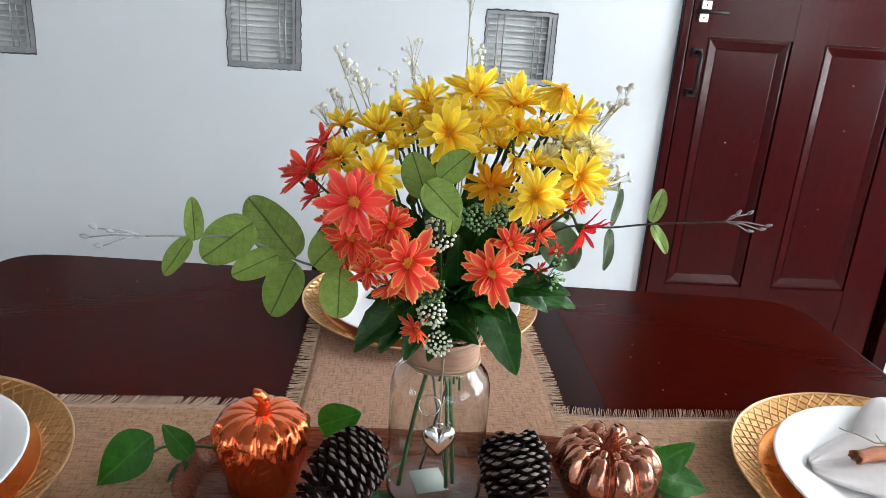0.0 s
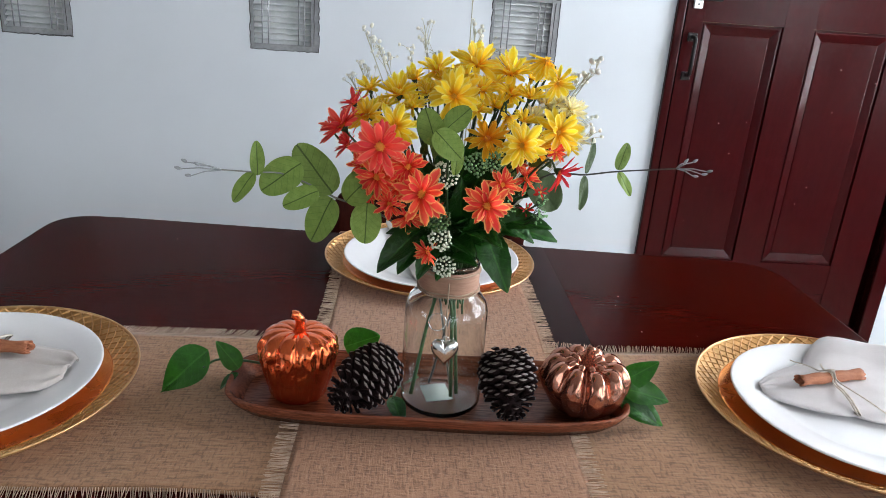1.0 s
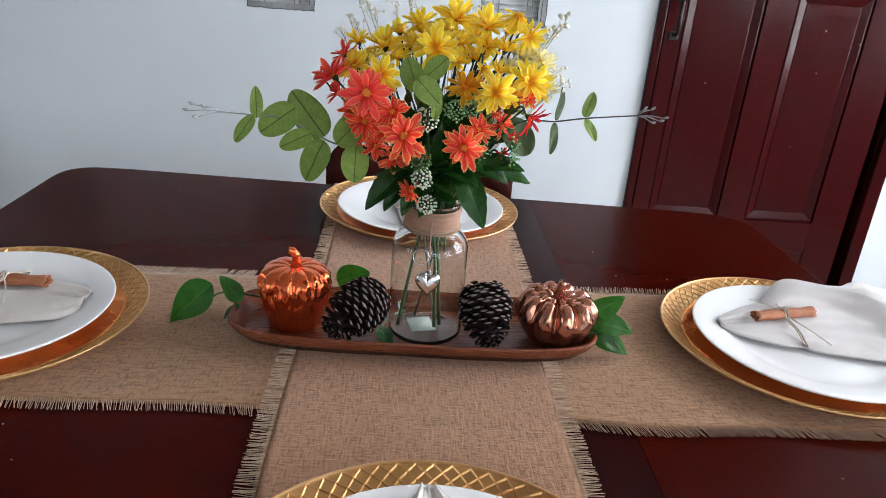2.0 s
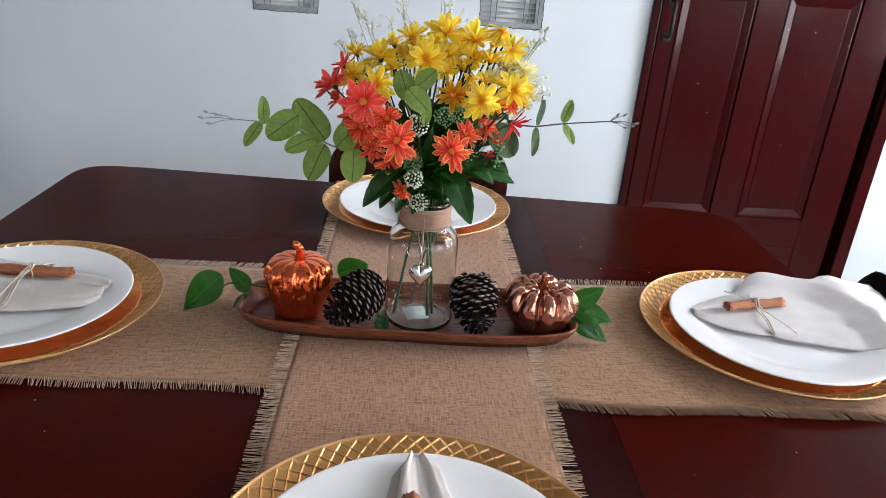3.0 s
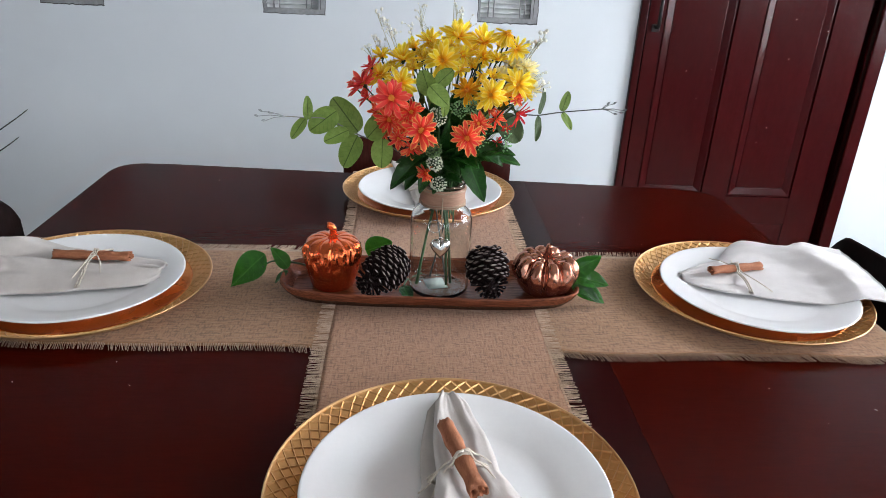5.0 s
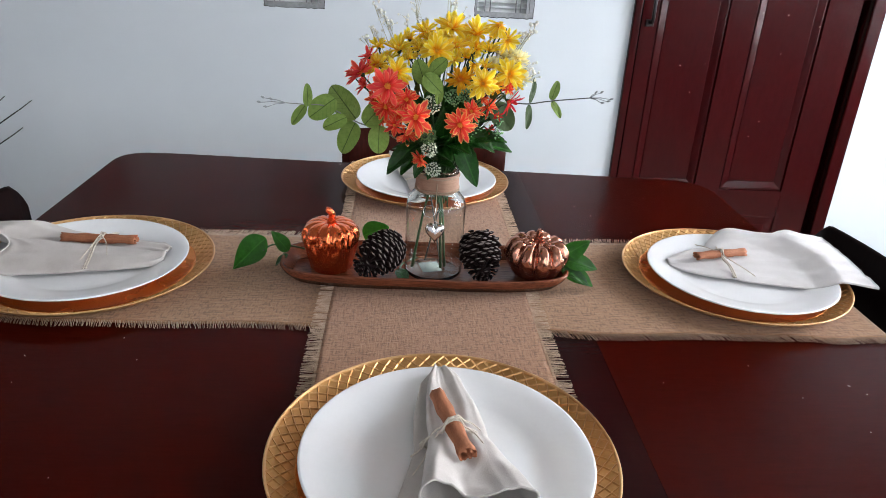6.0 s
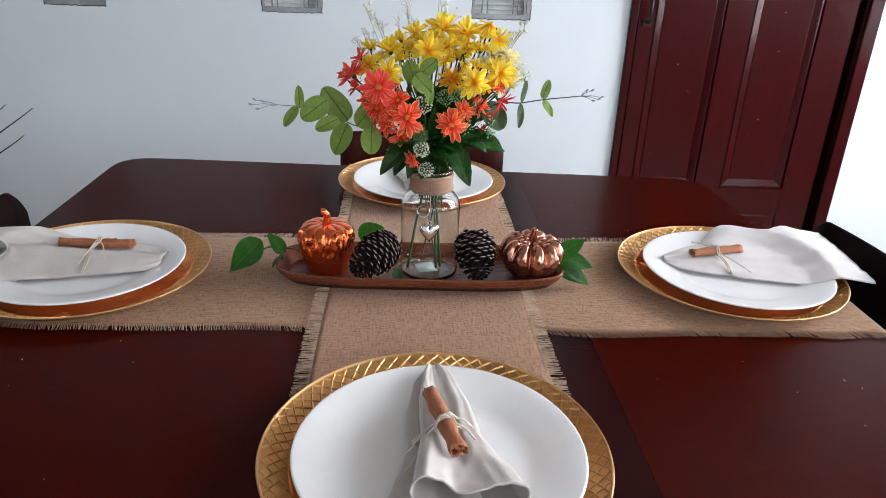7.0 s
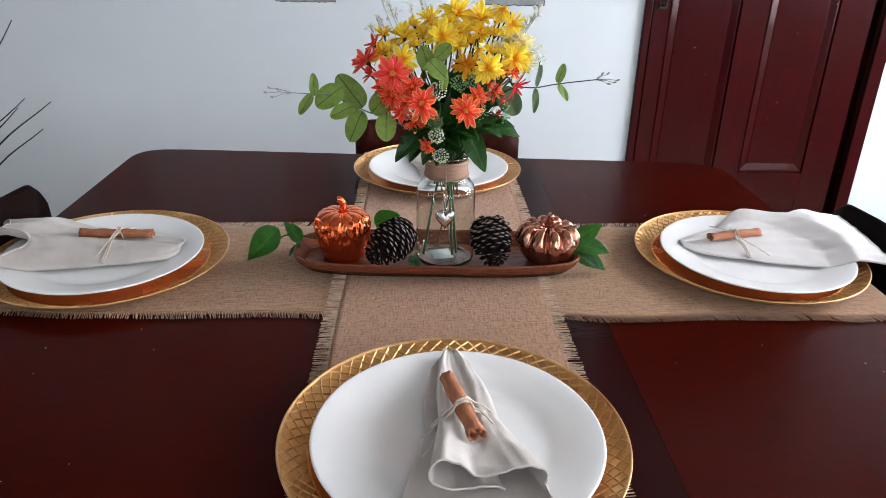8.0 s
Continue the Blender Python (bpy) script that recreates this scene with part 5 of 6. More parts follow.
for p, s, n, lift in (((-0.099, 0.548, 1.066), 0.038, 12, 20), ((-0.084, 0.557, 1.070), 0.026, 9, 30), ((-0.091, 0.566, 1.082), 0.026, 9, 34), ((-0.095, 0.557, 1.048), 0.024, 9, 26), ((-0.110, 0.562, 1.060), 0.018, 8, 34)):
    daisy("pink", p, (Vector(p) - CORE + Vector((-0.05, 0.0, 0.10))).normalized(), s, n, lift, "coral pink silk daisy seen from its side")
for p, s, d in (((0.080, 0.516, 1.045), 0.032, (0.75, -0.45, -0.35)), ((0.064, 0.560, 0.999), 0.014, (0.5, -0.8, 0.1)), ((0.072, 0.545, 1.020), 0.012, (0.6, -0.7, 0.1))):
    daisy("deep", p, d, s, 9, 30, "deep red silk daisy half open at the bouquet's edge", inner=False)
YELLOWS = [((-0.079, 0.547, 1.076), 0.031, 11, 20), ((-0.055, 0.532, 1.071), 0.037, 12, 14), ((-0.079, 0.580, 1.093), 0.028, 10, 44), ((-0.054, 0.570, 1.092), 0.036, 11, 32),
           ((-0.022, 0.585, 1.112), 0.032, 11, 34), ((-0.008, 0.552, 1.095), 0.044, 12, 16), ((0.011, 0.575, 1.120), 0.046, 12, 26), ((0.041, 0.577, 1.114), 0.041, 12, 40),
           ((0.042, 0.570, 1.098), 0.032, 11, 34), ((0.067, 0.560, 1.127), 0.036, 13, -34), ((0.077, 0.555, 1.112), 0.030, 10, 20), ((0.022, 0.545, 1.063), 0.034, 10, 20),
           ((0.047, 0.517, 1.065), 0.038, 11, 16), ((0.081, 0.547, 1.072), 0.042, 12, 18), ((0.064, 0.537, 1.057), 0.026, 10, 30), ((0.013, 0.562, 1.084), 0.027, 10, 28),
           ((0.001, 0.585, 1.106), 0.030, 10, 40), ((0.016, 0.565, 1.100), 0.031, 10, 26)]
YAIM = {9: (0.20, -0.35, 0.90), 10: (0.30, -0.80, -0.35), 12: (0.0, -0.95, 0.25), 13: (0.35, -0.85, 0.20), 1: (-0.05, -0.95, 0.30), 5: (-0.05, -0.85, 0.5), 7: (0.10, -0.35, 0.90), 3: (-0.15, -0.35, 0.90), 2: (-0.3, -0.3, 0.85)}
for i, (p, s, n, lift) in enumerate(YELLOWS):
    daisy("amber" if i in (11, 14) else "yellow", p, YAIM[i] if i in YAIM else facing_of(p, 0.65, 0.40 if p[2] > 1.08 else 0.25), s * 0.95, n, lift, "amber yellow silk daisy with an orange heart" if i in (11, 14) else "bright yellow silk daisy with a golden eye", foot={1: (-0.031, -0.010), 11: (0.010, -0.012)}.get(i))
for p, s, d, lift in (((0.037, 0.545, 1.082), 0.024, (0.1, -0.5, -0.2), 66), ((-0.042, 0.560, 1.084), 0.021, (-0.1, -0.7, 0.5), 62), ((-0.030, 0.578, 1.096), 0.018, (0, -0.4, 0.9), 64)):
    daisy("yellow", p, d, s, 10, lift, "yellow silk daisy bud not yet open", inner=True)
for p, s, lift in (((-0.039, 0.570, 1.082), 0.024, 36), ((-0.041, 0.590, 1.103), 0.025, 40), ((-0.066, 0.575, 1.079), 0.025, 36), ((0.028, 0.585, 1.103), 0.026, 40), ((0.061, 0.588, 1.110), 0.022, 44),
                   ((0.030, 0.572, 1.086), 0.028, 34), ((-0.030, 0.572, 1.094), 0.026, 34), ((-0.016, 0.578, 1.104), 0.026, 40), ((0.058, 0.566, 1.096), 0.026, 36), ((0.092, 0.552, 1.059), 0.020, 40), ((0.028, 0.550, 1.046), 0.022, 40), ((0.052, 0.552, 1.078), 0.024, 40), ((-0.027, 0.590, 1.094), 0.022, 40)):
    daisy("yellow", p, facing_of(p, 0.35, 0.4), s, 10, lift, "golden yellow silk daisy deeper in the bouquet")
for p, s in (((0.000, 0.625, 1.100), 0.034), ((-0.045, 0.630, 1.082), 0.034), ((0.045, 0.630, 1.085), 0.034), ((0.085, 0.610, 1.080), 0.028), ((-0.085, 0.630, 1.060), 0.030), ((0.020, 0.660, 1.070), 0.034)):
    daisy("yellow", p, facing_of(p, -0.3, 0.5), s, 11, 24, "golden yellow silk daisy at the far side of the bouquet")
for p, s in (((0.078, 0.577, 1.086), 0.028), ((0.095, 0.575, 1.079), 0.027), ((0.101, 0.570, 1.062), 0.025), ((0.092, 0.562, 1.090), 0.022), ((0.072, 0.572, 1.092), 0.024), ((0.083, 0.570, 1.093), 0.024), ((0.062, 0.562, 1.080), 0.022), ((0.096, 0.566, 1.086), 0.024), ((0.080, 0.560, 1.078), 0.022)):
    daisy("cream", p, facing_of(p, 0.9, 0.35), s, 13, 38, "pale cream yellow wispy silk flower")


def leaf_mesh(name, material, outline, fold=0.12, curl=0.1, serrate=0.0, cols=4):
    """A blade along x, 1 long. outline(t) is the half width at t."""
    bm = bmesh.new()
    n = 16
    rows = []
    for i in range(n + 1):
        t = 0.5 - 0.5 * math.cos(math.pi * i / n)
        w = outline(t)
        if serrate:
            w *= 1 + serrate * (1 if i % 2 else -1)
        row = []
        for k in range(-cols, cols + 1):
            y = k / cols
            row.append(bm.verts.new((t, y * w, fold * abs(y) * w * 2 - curl * t * t + 0.02 * math.sin(t * 7 + y * 3))))
        rows.append(row)
    for a, b in zip(rows, rows[1:]):
        for k in range(2 * cols):
            if (a[k].co - a[k + 1].co).length < 1e-5 and (b[k].co - b[k + 1].co).length < 1e-5:
                continue
            bm.faces.new((a[k], a[k + 1], b[k + 1], b[k]))
    bmesh.ops.remove_doubles(bm, verts=bm.verts, dist=1e-5)
    me = meshed(name, bm, material)
    return me


def oval(wide, blunt=0.5):
    return lambda t: wide * math.sqrt(max(0.0, 1 - (2 * t ** blunt - 1) ** 2)) if 0 < t < 1 else 0.004


ELL_LEAF = leaf_mesh("leaf", EUCA, oval(0.31, 0.85), 0.05, 0.08)
SLIM_LEAF = leaf_mesh("leaf", EUCA, oval(0.24, 0.85), 0.06, 0.10)
OLIVE_LEAF = leaf_mesh("leaf", OLIVE, oval(0.16, 0.85), 0.10, 0.15)
BROAD_LEAF = leaf_mesh("leaf", BRIGHT, lambda t: 0.40 * math.sin(math.pi * t ** 0.72) ** 0.65 if 0 < t < 1 else 0.004, 0.10, 0.10, 0.0)
ROUND_LEAF = leaf_mesh("leaf", EUCA, oval(0.375, 0.86), 0.05, 0.08)
EGG_LEAF = leaf_mesh("leaf", EUCA, oval(0.315, 0.78), 0.06, 0.10)
LONG_LEAF = leaf_mesh("leaf", EUCA, oval(0.21, 0.8), 0.08, 0.10)
DARK_OVAL = leaf_mesh("leaf", EUCA_D, oval(0.34, 0.85), 0.06, 0.12)
DARK_LONG = leaf_mesh("leaf", EUCA_D, oval(0.17, 0.85), 0.10, 0.12)
DEEP_LEAF = leaf_mesh("leaf", DEEP, lambda t: 0.235 * math.sin(math.pi * t ** 0.80) ** 0.7 if 0 < t < 1 else 0.004, 0.18, 0.28, 0.035)
BRIGHT_LEAF = leaf_mesh("leaf", BRIGHT, lambda t: 0.30 * math.sin(math.pi * t ** 0.72) ** 0.75 if 0 < t < 1 else 0.004, 0.15, 0.20, 0.0)
TAPER_LEAF = leaf_mesh("leaf", BRIGHT, lambda t: 0.29 * math.sin(math.pi * t ** 0.62) ** 1.05 if 0 < t < 1 else 0.004, 0.14, 0.16, 0.0)

TO_CAM = Vector((-0.06, -0.88, 0.30))


def branch(name, label, pts, r0, r1, stem_mat, leaves, category="branch"):
    """A stem through pts with leaves: (mesh, root, tip, face) each."""
    b = thing(name, tuple(pts[0]), label, category, "greenery in the jar")
    path = smooth_path(pts, 6)
    part("stem", tube(path, r0, r1, 6), stem_mat, b, m=Matrix())
    for mesh, root, tip, face in leaves:
        root, tip = Vector(root), Vector(tip)
        put("leaf", mesh, b, along(root, tip - root, face, (tip - root).length))
    return b


def bud_tip(b, start, twigs):
    """Thin forked twigs ending in small grey buds."""
    for end in twigs:
        s, e = Vector(start), Vector(end)
        part("twig", tube([s, s.lerp(e, 0.55) + Vector((0, 0, 0.0012)), e], 0.0006, 0.0004, 5), BUD, b, m=Matrix())
        d = (e - s).normalized()
        bm = lathe([(0, -0.0005), (0.0010, 0.0006), (0.0013, 0.0022), (0.0008, 0.0040), (0, 0.0050)], 7)
        part("bud", bm, BUD, b, m=aim(e, d + Vector((0, 0, 0.3))))


N0 = NECK + Vector((-0.014, -0.008, -0.01))
lb = branch("eucalyptus_branch", "eucalyptus branch with round pale green leaves reaching out of the jar",
            [JAR + Vector((0.010, 0.012, 0.012)), N0, (-0.042, 0.560, 0.972), (-0.076, 0.545, 0.997), (-0.099, 0.530, 1.008), (-0.118, 0.518, 1.021), (-0.139, 0.495, 1.036), (-0.156, 0.480, 1.040), (-0.178, 0.462, 1.045)], 0.0012, 0.0005, STEM_GREY, [
                (ROUND_LEAF, (-0.093, 0.528, 1.007), (-0.070, 0.526, 1.035), TO_CAM + Vector((-0.2, 0, 0))),
                (ROUND_LEAF, (-0.075, 0.524, 1.008), (-0.076, 0.517, 0.974), TO_CAM),
                (EGG_LEAF, (-0.104, 0.525, 1.010), (-0.123, 0.524, 0.971), TO_CAM + Vector((-0.2, 0, 0))),
                (ELL_LEAF, (-0.103, 0.519, 1.016), (-0.131, 0.511, 1.055), TO_CAM + Vector((-0.15, 0, 0.1))),
                (ELL_LEAF, (-0.114, 0.513, 1.019), (-0.141, 0.504, 1.008), TO_CAM + Vector((0, 0, 0.2))),
                (ROUND_LEAF, (-0.126, 0.499, 1.044), (-0.155, 0.488, 1.024), TO_CAM + Vector((0.1, 0, 0.2))),
                (SLIM_LEAF, (-0.157, 0.478, 1.040), (-0.174, 0.474, 1.018), TO_CAM + Vector((-0.3, 0, 0))),
                (LONG_LEAF, (-0.155, 0.479, 1.038), (-0.154, 0.474, 1.064), TO_CAM + Vector((0.4, 0, 0)))])
bud_tip(lb, (-0.177, 0.462, 1.0448), [(-0.202, 0.450, 1.047), (-0.189, 0.450, 1.0505), (-0.195, 0.450, 1.0425), (-0.198, 0.452, 1.0515)])
rb = branch("eucalyptus_branch", "slender eucalyptus branch with narrow paired leaves reaching out of the jar",
            [JAR + Vector((-0.012, 0.01, 0.012)), NECK + Vector((0.014, -0.006, -0.01)), (0.046, 0.577, 0.985), (0.078, 0.568, 1.028), (0.113, 0.560, 1.034), (0.139, 0.550, 1.041), (0.183, 0.530, 1.051)], 0.0012, 0.0006, STEM_DARK, [
                (DARK_LONG, (0.113, 0.560, 1.035), (0.119, 0.562, 1.066), TO_CAM + Vector((0.9, 0, 0))),
                (DARK_LONG, (0.112, 0.560, 1.033), (0.114, 0.556, 1.002), TO_CAM + Vector((0.5, 0, 0))),
                (SLIM_LEAF, (0.138, 0.551, 1.042), (0.146, 0.556, 1.065), TO_CAM + Vector((0.2, 0, 0))),
                (LONG_LEAF, (0.139, 0.551, 1.040), (0.153, 0.547, 1.021), TO_CAM + Vector((0.3, 0, 0.2)))])
bud_tip(rb, (0.181, 0.531, 1.0506), [(0.192, 0.525, 1.0580), (0.194, 0.526, 1.0465), (0.203, 0.520, 1.0520), (0.200, 0.522, 1.0490), (0.186, 0.528, 1.0565)])
branch("eucalyptus_sprig", "eucalyptus sprig with large round leaves in the middle of the bouquet",
       [NECK + Vector((0.002, -0.01, -0.01)), (-0.006, 0.545, 0.985), (-0.012, 0.500, 1.040), (-0.013, 0.484, 1.078)], 0.0013, 0.0008, STEM, [
           (ROUND_LEAF, (-0.016, 0.486, 1.080), (0.000, 0.482, 1.097), TO_CAM),
           (ROUND_LEAF, (-0.024, 0.480, 1.079), (-0.004, 0.474, 1.061), TO_CAM + Vector((0, 0, 0.1))),
           (ROUND_LEAF, (-0.022, 0.494, 1.066), (-0.033, 0.492, 1.093), TO_CAM + Vector((-0.35, 0, 0.15))),
           (SLIM_LEAF, (-0.006, 0.490, 1.066), (-0.005, 0.494, 1.042), TO_CAM + Vector((0.5, 0, 0)))])
branch("eucalyptus_sprig", "eucalyptus sprig with one broad dark leaf",
       [NECK + Vector((0.012, 0.0, -0.01)), (0.040, 0.580, 0.975), (0.066, 0.572, 1.020)], 0.0012, 0.0008, STEM, [
           (DARK_OVAL, (0.068, 0.570, 1.030), (0.096, 0.572, 0.996), TO_CAM)], "branch")

DEEP_LEAVES = [((-0.026, 0.550, 0.980), (-0.066, 0.520, 0.957)), ((-0.022, 0.552, 0.976), (-0.048, 0.522, 0.954)), ((-0.014, 0.548, 0.972), (-0.030, 0.516, 0.952)), ((0.026, 0.548, 0.984), (0.046, 0.510, 0.944)), ((0.028, 0.556, 0.994), (0.072, 0.540, 0.984)),
               ((0.034, 0.568, 0.980), (0.094, 0.556, 0.984)), ((0.030, 0.560, 0.985), (0.080, 0.540, 1.000)), ((-0.006, 0.545, 0.975), (0.012, 0.505, 0.984)),
               ((0.004, 0.555, 0.985), (0.034, 0.512, 0.992)), ((-0.020, 0.560, 0.985), (-0.036, 0.510, 1.004)), ((0.012, 0.575, 0.972), (0.046, 0.545, 0.960)),
               ((-0.016, 0.58, 0.966), (-0.060, 0.585, 0.970)), ((0.010, 0.565, 1.0), (0.018, 0.525, 1.040)), ((-0.010, 0.57, 1.0), (-0.012, 0.53, 1.030)),
               ((0.0, 0.565, 1.01), (0.008, 0.535, 1.055)), ((0.015, 0.57, 1.0), (0.05, 0.55, 1.03)), ((-0.005, 0.56, 0.99), (-0.03, 0.535, 1.02)), ((0.02, 0.58, 1.01), (0.035, 0.565, 1.06)),
               ((-0.02, 0.58, 1.0), (-0.055, 0.565, 1.03)), ((0.03, 0.575, 1.0), (0.072, 0.57, 1.02)), ((0.0, 0.55, 0.98), (0.0, 0.515, 1.01)), ((0.01, 0.55, 0.975), (0.028, 0.515, 1.005)),
               ((0.0, 0.575, 1.0), (-0.014, 0.54, 1.045)), ((0.01, 0.58, 1.0), (0.012, 0.555, 1.055)), ((0.022, 0.575, 1.005), (0.042, 0.562, 1.050)), ((-0.012, 0.575, 1.0), (-0.036, 0.55, 1.04)), ((0.02, 0.57, 0.99), (0.022, 0.535, 1.03)),
               ((-0.004, 0.56, 0.97), (0.004, 0.53, 1.0)), ((0.012, 0.56, 0.96), (0.022, 0.53, 0.99)), ((-0.008, 0.55, 0.958), (-0.024, 0.522, 0.985)), ((0.004, 0.55, 0.958), (0.000, 0.518, 0.988)), ((0.014, 0.55, 0.960), (0.014, 0.520, 0.992)),
               ((0.020, 0.552, 0.965), (0.034, 0.524, 0.990)), ((-0.002, 0.545, 0.955), (0.016, 0.52, 0.966)), ((0.006, 0.55, 0.985), (0.002, 0.522, 1.024)), ((0.0, 0.55, 0.975), (-0.022, 0.52, 1.000)), ((0.02, 0.60, 0.97), (0.07, 0.62, 0.985)), ((-0.01, 0.61, 0.97), (-0.05, 0.65, 0.975)), ((0.0, 0.56, 0.955), (-0.012, 0.525, 0.95))]
for i, (a, b) in enumerate(DEEP_LEAVES):
    a, b = Vector(a), Vector(b)
    n = NECK + Vector((0.012 * math.cos(i * 2.4), 0.012 * math.sin(i * 2.4), -0.012))
    branch("leaf_sprig", "glossy deep green toothed leaf at the jar's mouth", [n, n.lerp(a, 0.6) + Vector((0, 0, 0.004)), a], 0.0012, 0.0010, STEM,
           [(DEEP_LEAF, a, b, Vector((0, -0.5, 0.85)) if abs((b - a).z) < 0.03 else TO_CAM)], "leaf")


for i in range(14):
    a = Vector((-0.030 + 0.0085 * i, 0.572 + 0.012 * math.sin(i * 2.1), 1.040 + 0.016 * math.sin(i * 1.7)))
    b = a + Vector((0.020 * math.sin(i * 2.9), -0.020, 0.012 + 0.010 * math.sin(i * 1.3)))
    n = NECK + Vector((0.012 * math.cos(i * 2.4), 0.012 * math.sin(i * 2.4), -0.012))
    branch("leaf_sprig", "small olive green leaf among the yellow daisies", [n, n.lerp(a, 0.6) + Vector((0, 0.01, 0.004)), a], 0.0009, 0.0007, STEM, [(OLIVE_LEAF, a, b, TO_CAM)], "leaf")


def filler(heads, base_lean, material, stem_mat, spread_r, dots, size, label, seed, droop=0.0):
    """A spray of tiny blooms on hair-thin stalks; heads are the spray's ends."""
    rng = random.Random(seed)
    sp = thing("filler_spray", tuple(heads[0]), label, "flower spray", "filler sprays in the jar")
    n = NECK + Vector(base_lean)
    for head in heads:
        h = Vector(head)
        fork = n.lerp(h, 0.72) + Vector((0, 0, 0.008))
        part("stalk", tube(smooth_path([n, n.lerp(fork, 0.5) + Vector((0, 0, 0.006)), fork, h], 4), 0.0007, 0.0004, 5), stem_mat, sp, m=Matrix())
        bm = bmesh.new()
        bl = bmesh.new()
        for k in range(dots):
            d = Vector((rng.gauss(0, 1), rng.gauss(0, 1), rng.gauss(0.4, 0.9))) * spread_r * 0.6
            q = h + d
            root = h - (h - fork).normalized() * rng.uniform(0.0, 0.02)
            tube([root, root.lerp(q, 0.6) + Vector((0, 0, 0.001)), q], 0.00032, 0.00025, 4, bm)
            s = size * rng.uniform(0.55, 1.10)
            mm = Matrix.Translation(q) @ Euler((rng.uniform(0, 6), rng.uniform(0, 6), 0)).to_matrix().to_4x4()
            bmesh.ops.create_icosphere(bl, subdivisions=1, radius=s, matrix=mm @ Matrix.Diagonal((1, 1, 0.75, 1)))
        part("stalk_fan", bm, stem_mat, sp, m=Matrix(), kind="stuff")
        part("flower_head", bl, material, sp, m=Matrix(), kind="stuff")
    return sp


def cluster(at, r, count, material, label, seed):
    """A domed head of many small buds on short stalks that meet in one stem."""
    rng = random.Random(seed)
    c = thing("bud_cluster", at, label, "flower cluster", "filler sprays in the jar")
    h = Vector(at)
    f = (h - CORE + Vector((0, -0.05, 0.01))).normalized()
    root = h - f * r * 1.5
    n = NECK + Vector((rng.uniform(-.01, .01), -0.006, -0.01))
    part("stalk", tube(smooth_path([n, n.lerp(root, 0.5) + Vector((0, 0.012, 0.006)), root], 5), 0.0009, 0.0006, 5), STEM, c, m=Matrix())
    rays, heads = bmesh.new(), bmesh.new()
    for k in range(count):
        t = (k + 0.5) / count
        u, ph = 1 - 1.15 * t, k * 2.39996
        s = math.sqrt(max(0.0, 1 - u * u))
        d = Vector((s * math.cos(ph), s * math.sin(ph), u))
        q = h + f.to_track_quat("Z", "Y") @ (d * r * rng.uniform(0.80, 1.08) - Vector((0, 0, r * 0.45)))
        tube([root, root.lerp(q, 0.6), q], 0.00035, 0.00025, 4, rays)
        bmesh.ops.create_icosphere(heads, subdivisions=1, radius=rng.uniform(0.0010, 0.0016), matrix=Matrix.Translation(q))
    part("stalk_fan", rays, STEM, c, m=Matrix(), kind="stuff")
    part("flower_head", heads, material, c, m=Matrix(), kind="stuff")


WHITE_SPRAY = "airy spray of tiny cream white blooms on pale stalks"
filler([(-0.085, 0.60, 1.137), (-0.066, 0.60, 1.116), (-0.074, 0.602, 1.128)], (-0.010, 0.004, -0.01), BLOOM_W, STEM_PALE, 0.007, 7, 0.0024, WHITE_SPRAY, 41)
filler([(-0.098, 0.60, 1.100), (-0.090, 0.602, 1.110), (-0.083, 0.606, 1.103)], (-0.012, 0.002, -0.01), BLOOM_W, STEM_PALE, 0.006, 6, 0.0022, WHITE_SPRAY, 42)
filler([(-0.035, 0.60, 1.148), (-0.047, 0.60, 1.128), (-0.024, 0.602, 1.126), (-0.034, 0.603, 1.136)], (-0.004, 0.008, -0.01), BLOOM_W, STEM_PALE, 0.006, 6, 0.0020, WHITE_SPRAY, 43)
filler([(0.006, 0.612, 1.182), (0.010, 0.604, 1.148), (0.024, 0.618, 1.132), (0.016, 0.61, 1.140)], (0.004, 0.010, -0.01), BLOOM_W, STEM_PALE, 0.007, 6, 0.0024, WHITE_SPRAY, 44)
filler([(0.109, 0.555, 1.127), (0.098, 0.568, 1.113), (0.103, 0.560, 1.120)], (0.012, 0.0, -0.01), BLOOM_W, STEM_PALE, 0.006, 5, 0.0030, WHITE_SPRAY, 45)
filler([(0.091, 0.578, 1.097), (0.077, 0.588, 1.095), (0.084, 0.58, 1.085), (0.070, 0.575, 1.090)], (0.010, 0.006, -0.01), BLOOM_W, STEM_PALE, 0.010, 10, 0.0026, WHITE_SPRAY, 46)
filler([(0.116, 0.570, 1.068), (0.103, 0.570, 1.056), (0.108, 0.572, 1.080), (0.098, 0.57, 1.066)], (0.012, 0.004, -0.01), BLOOM_W, STEM_PALE, 0.007, 6, 0.0028, WHITE_SPRAY, 47)
cluster((-0.013, 0.506, 1.041), 0.0105, 60, BLOOM_C, "round head of small white buds on green stalks", 48)
cluster((0.014, 0.534, 1.045), 0.0100, 60, BLOOM_G, "round head of small green buds", 49)
cluster((0.028, 0.536, 1.047), 0.0095, 54, BLOOM_G, "round head of small green buds", 53)
cluster((-0.014, 0.508, 0.984), 0.0095, 54, BLOOM_C, "round head of small white buds hanging over the jar's mouth", 50)
cluster((-0.007, 0.530, 0.951), 0.0095, 54, BLOOM_C, "round head of small white buds hanging over the jar's mouth", 54)
filler([(0.072, 0.540, 1.012), (0.074, 0.542, 1.002), (0.070, 0.54, 0.996)], (0.010, -0.006, -0.01), BLOOM_G, STEM, 0.005, 14, 0.0014, "loose spray of small pale green buds", 51)
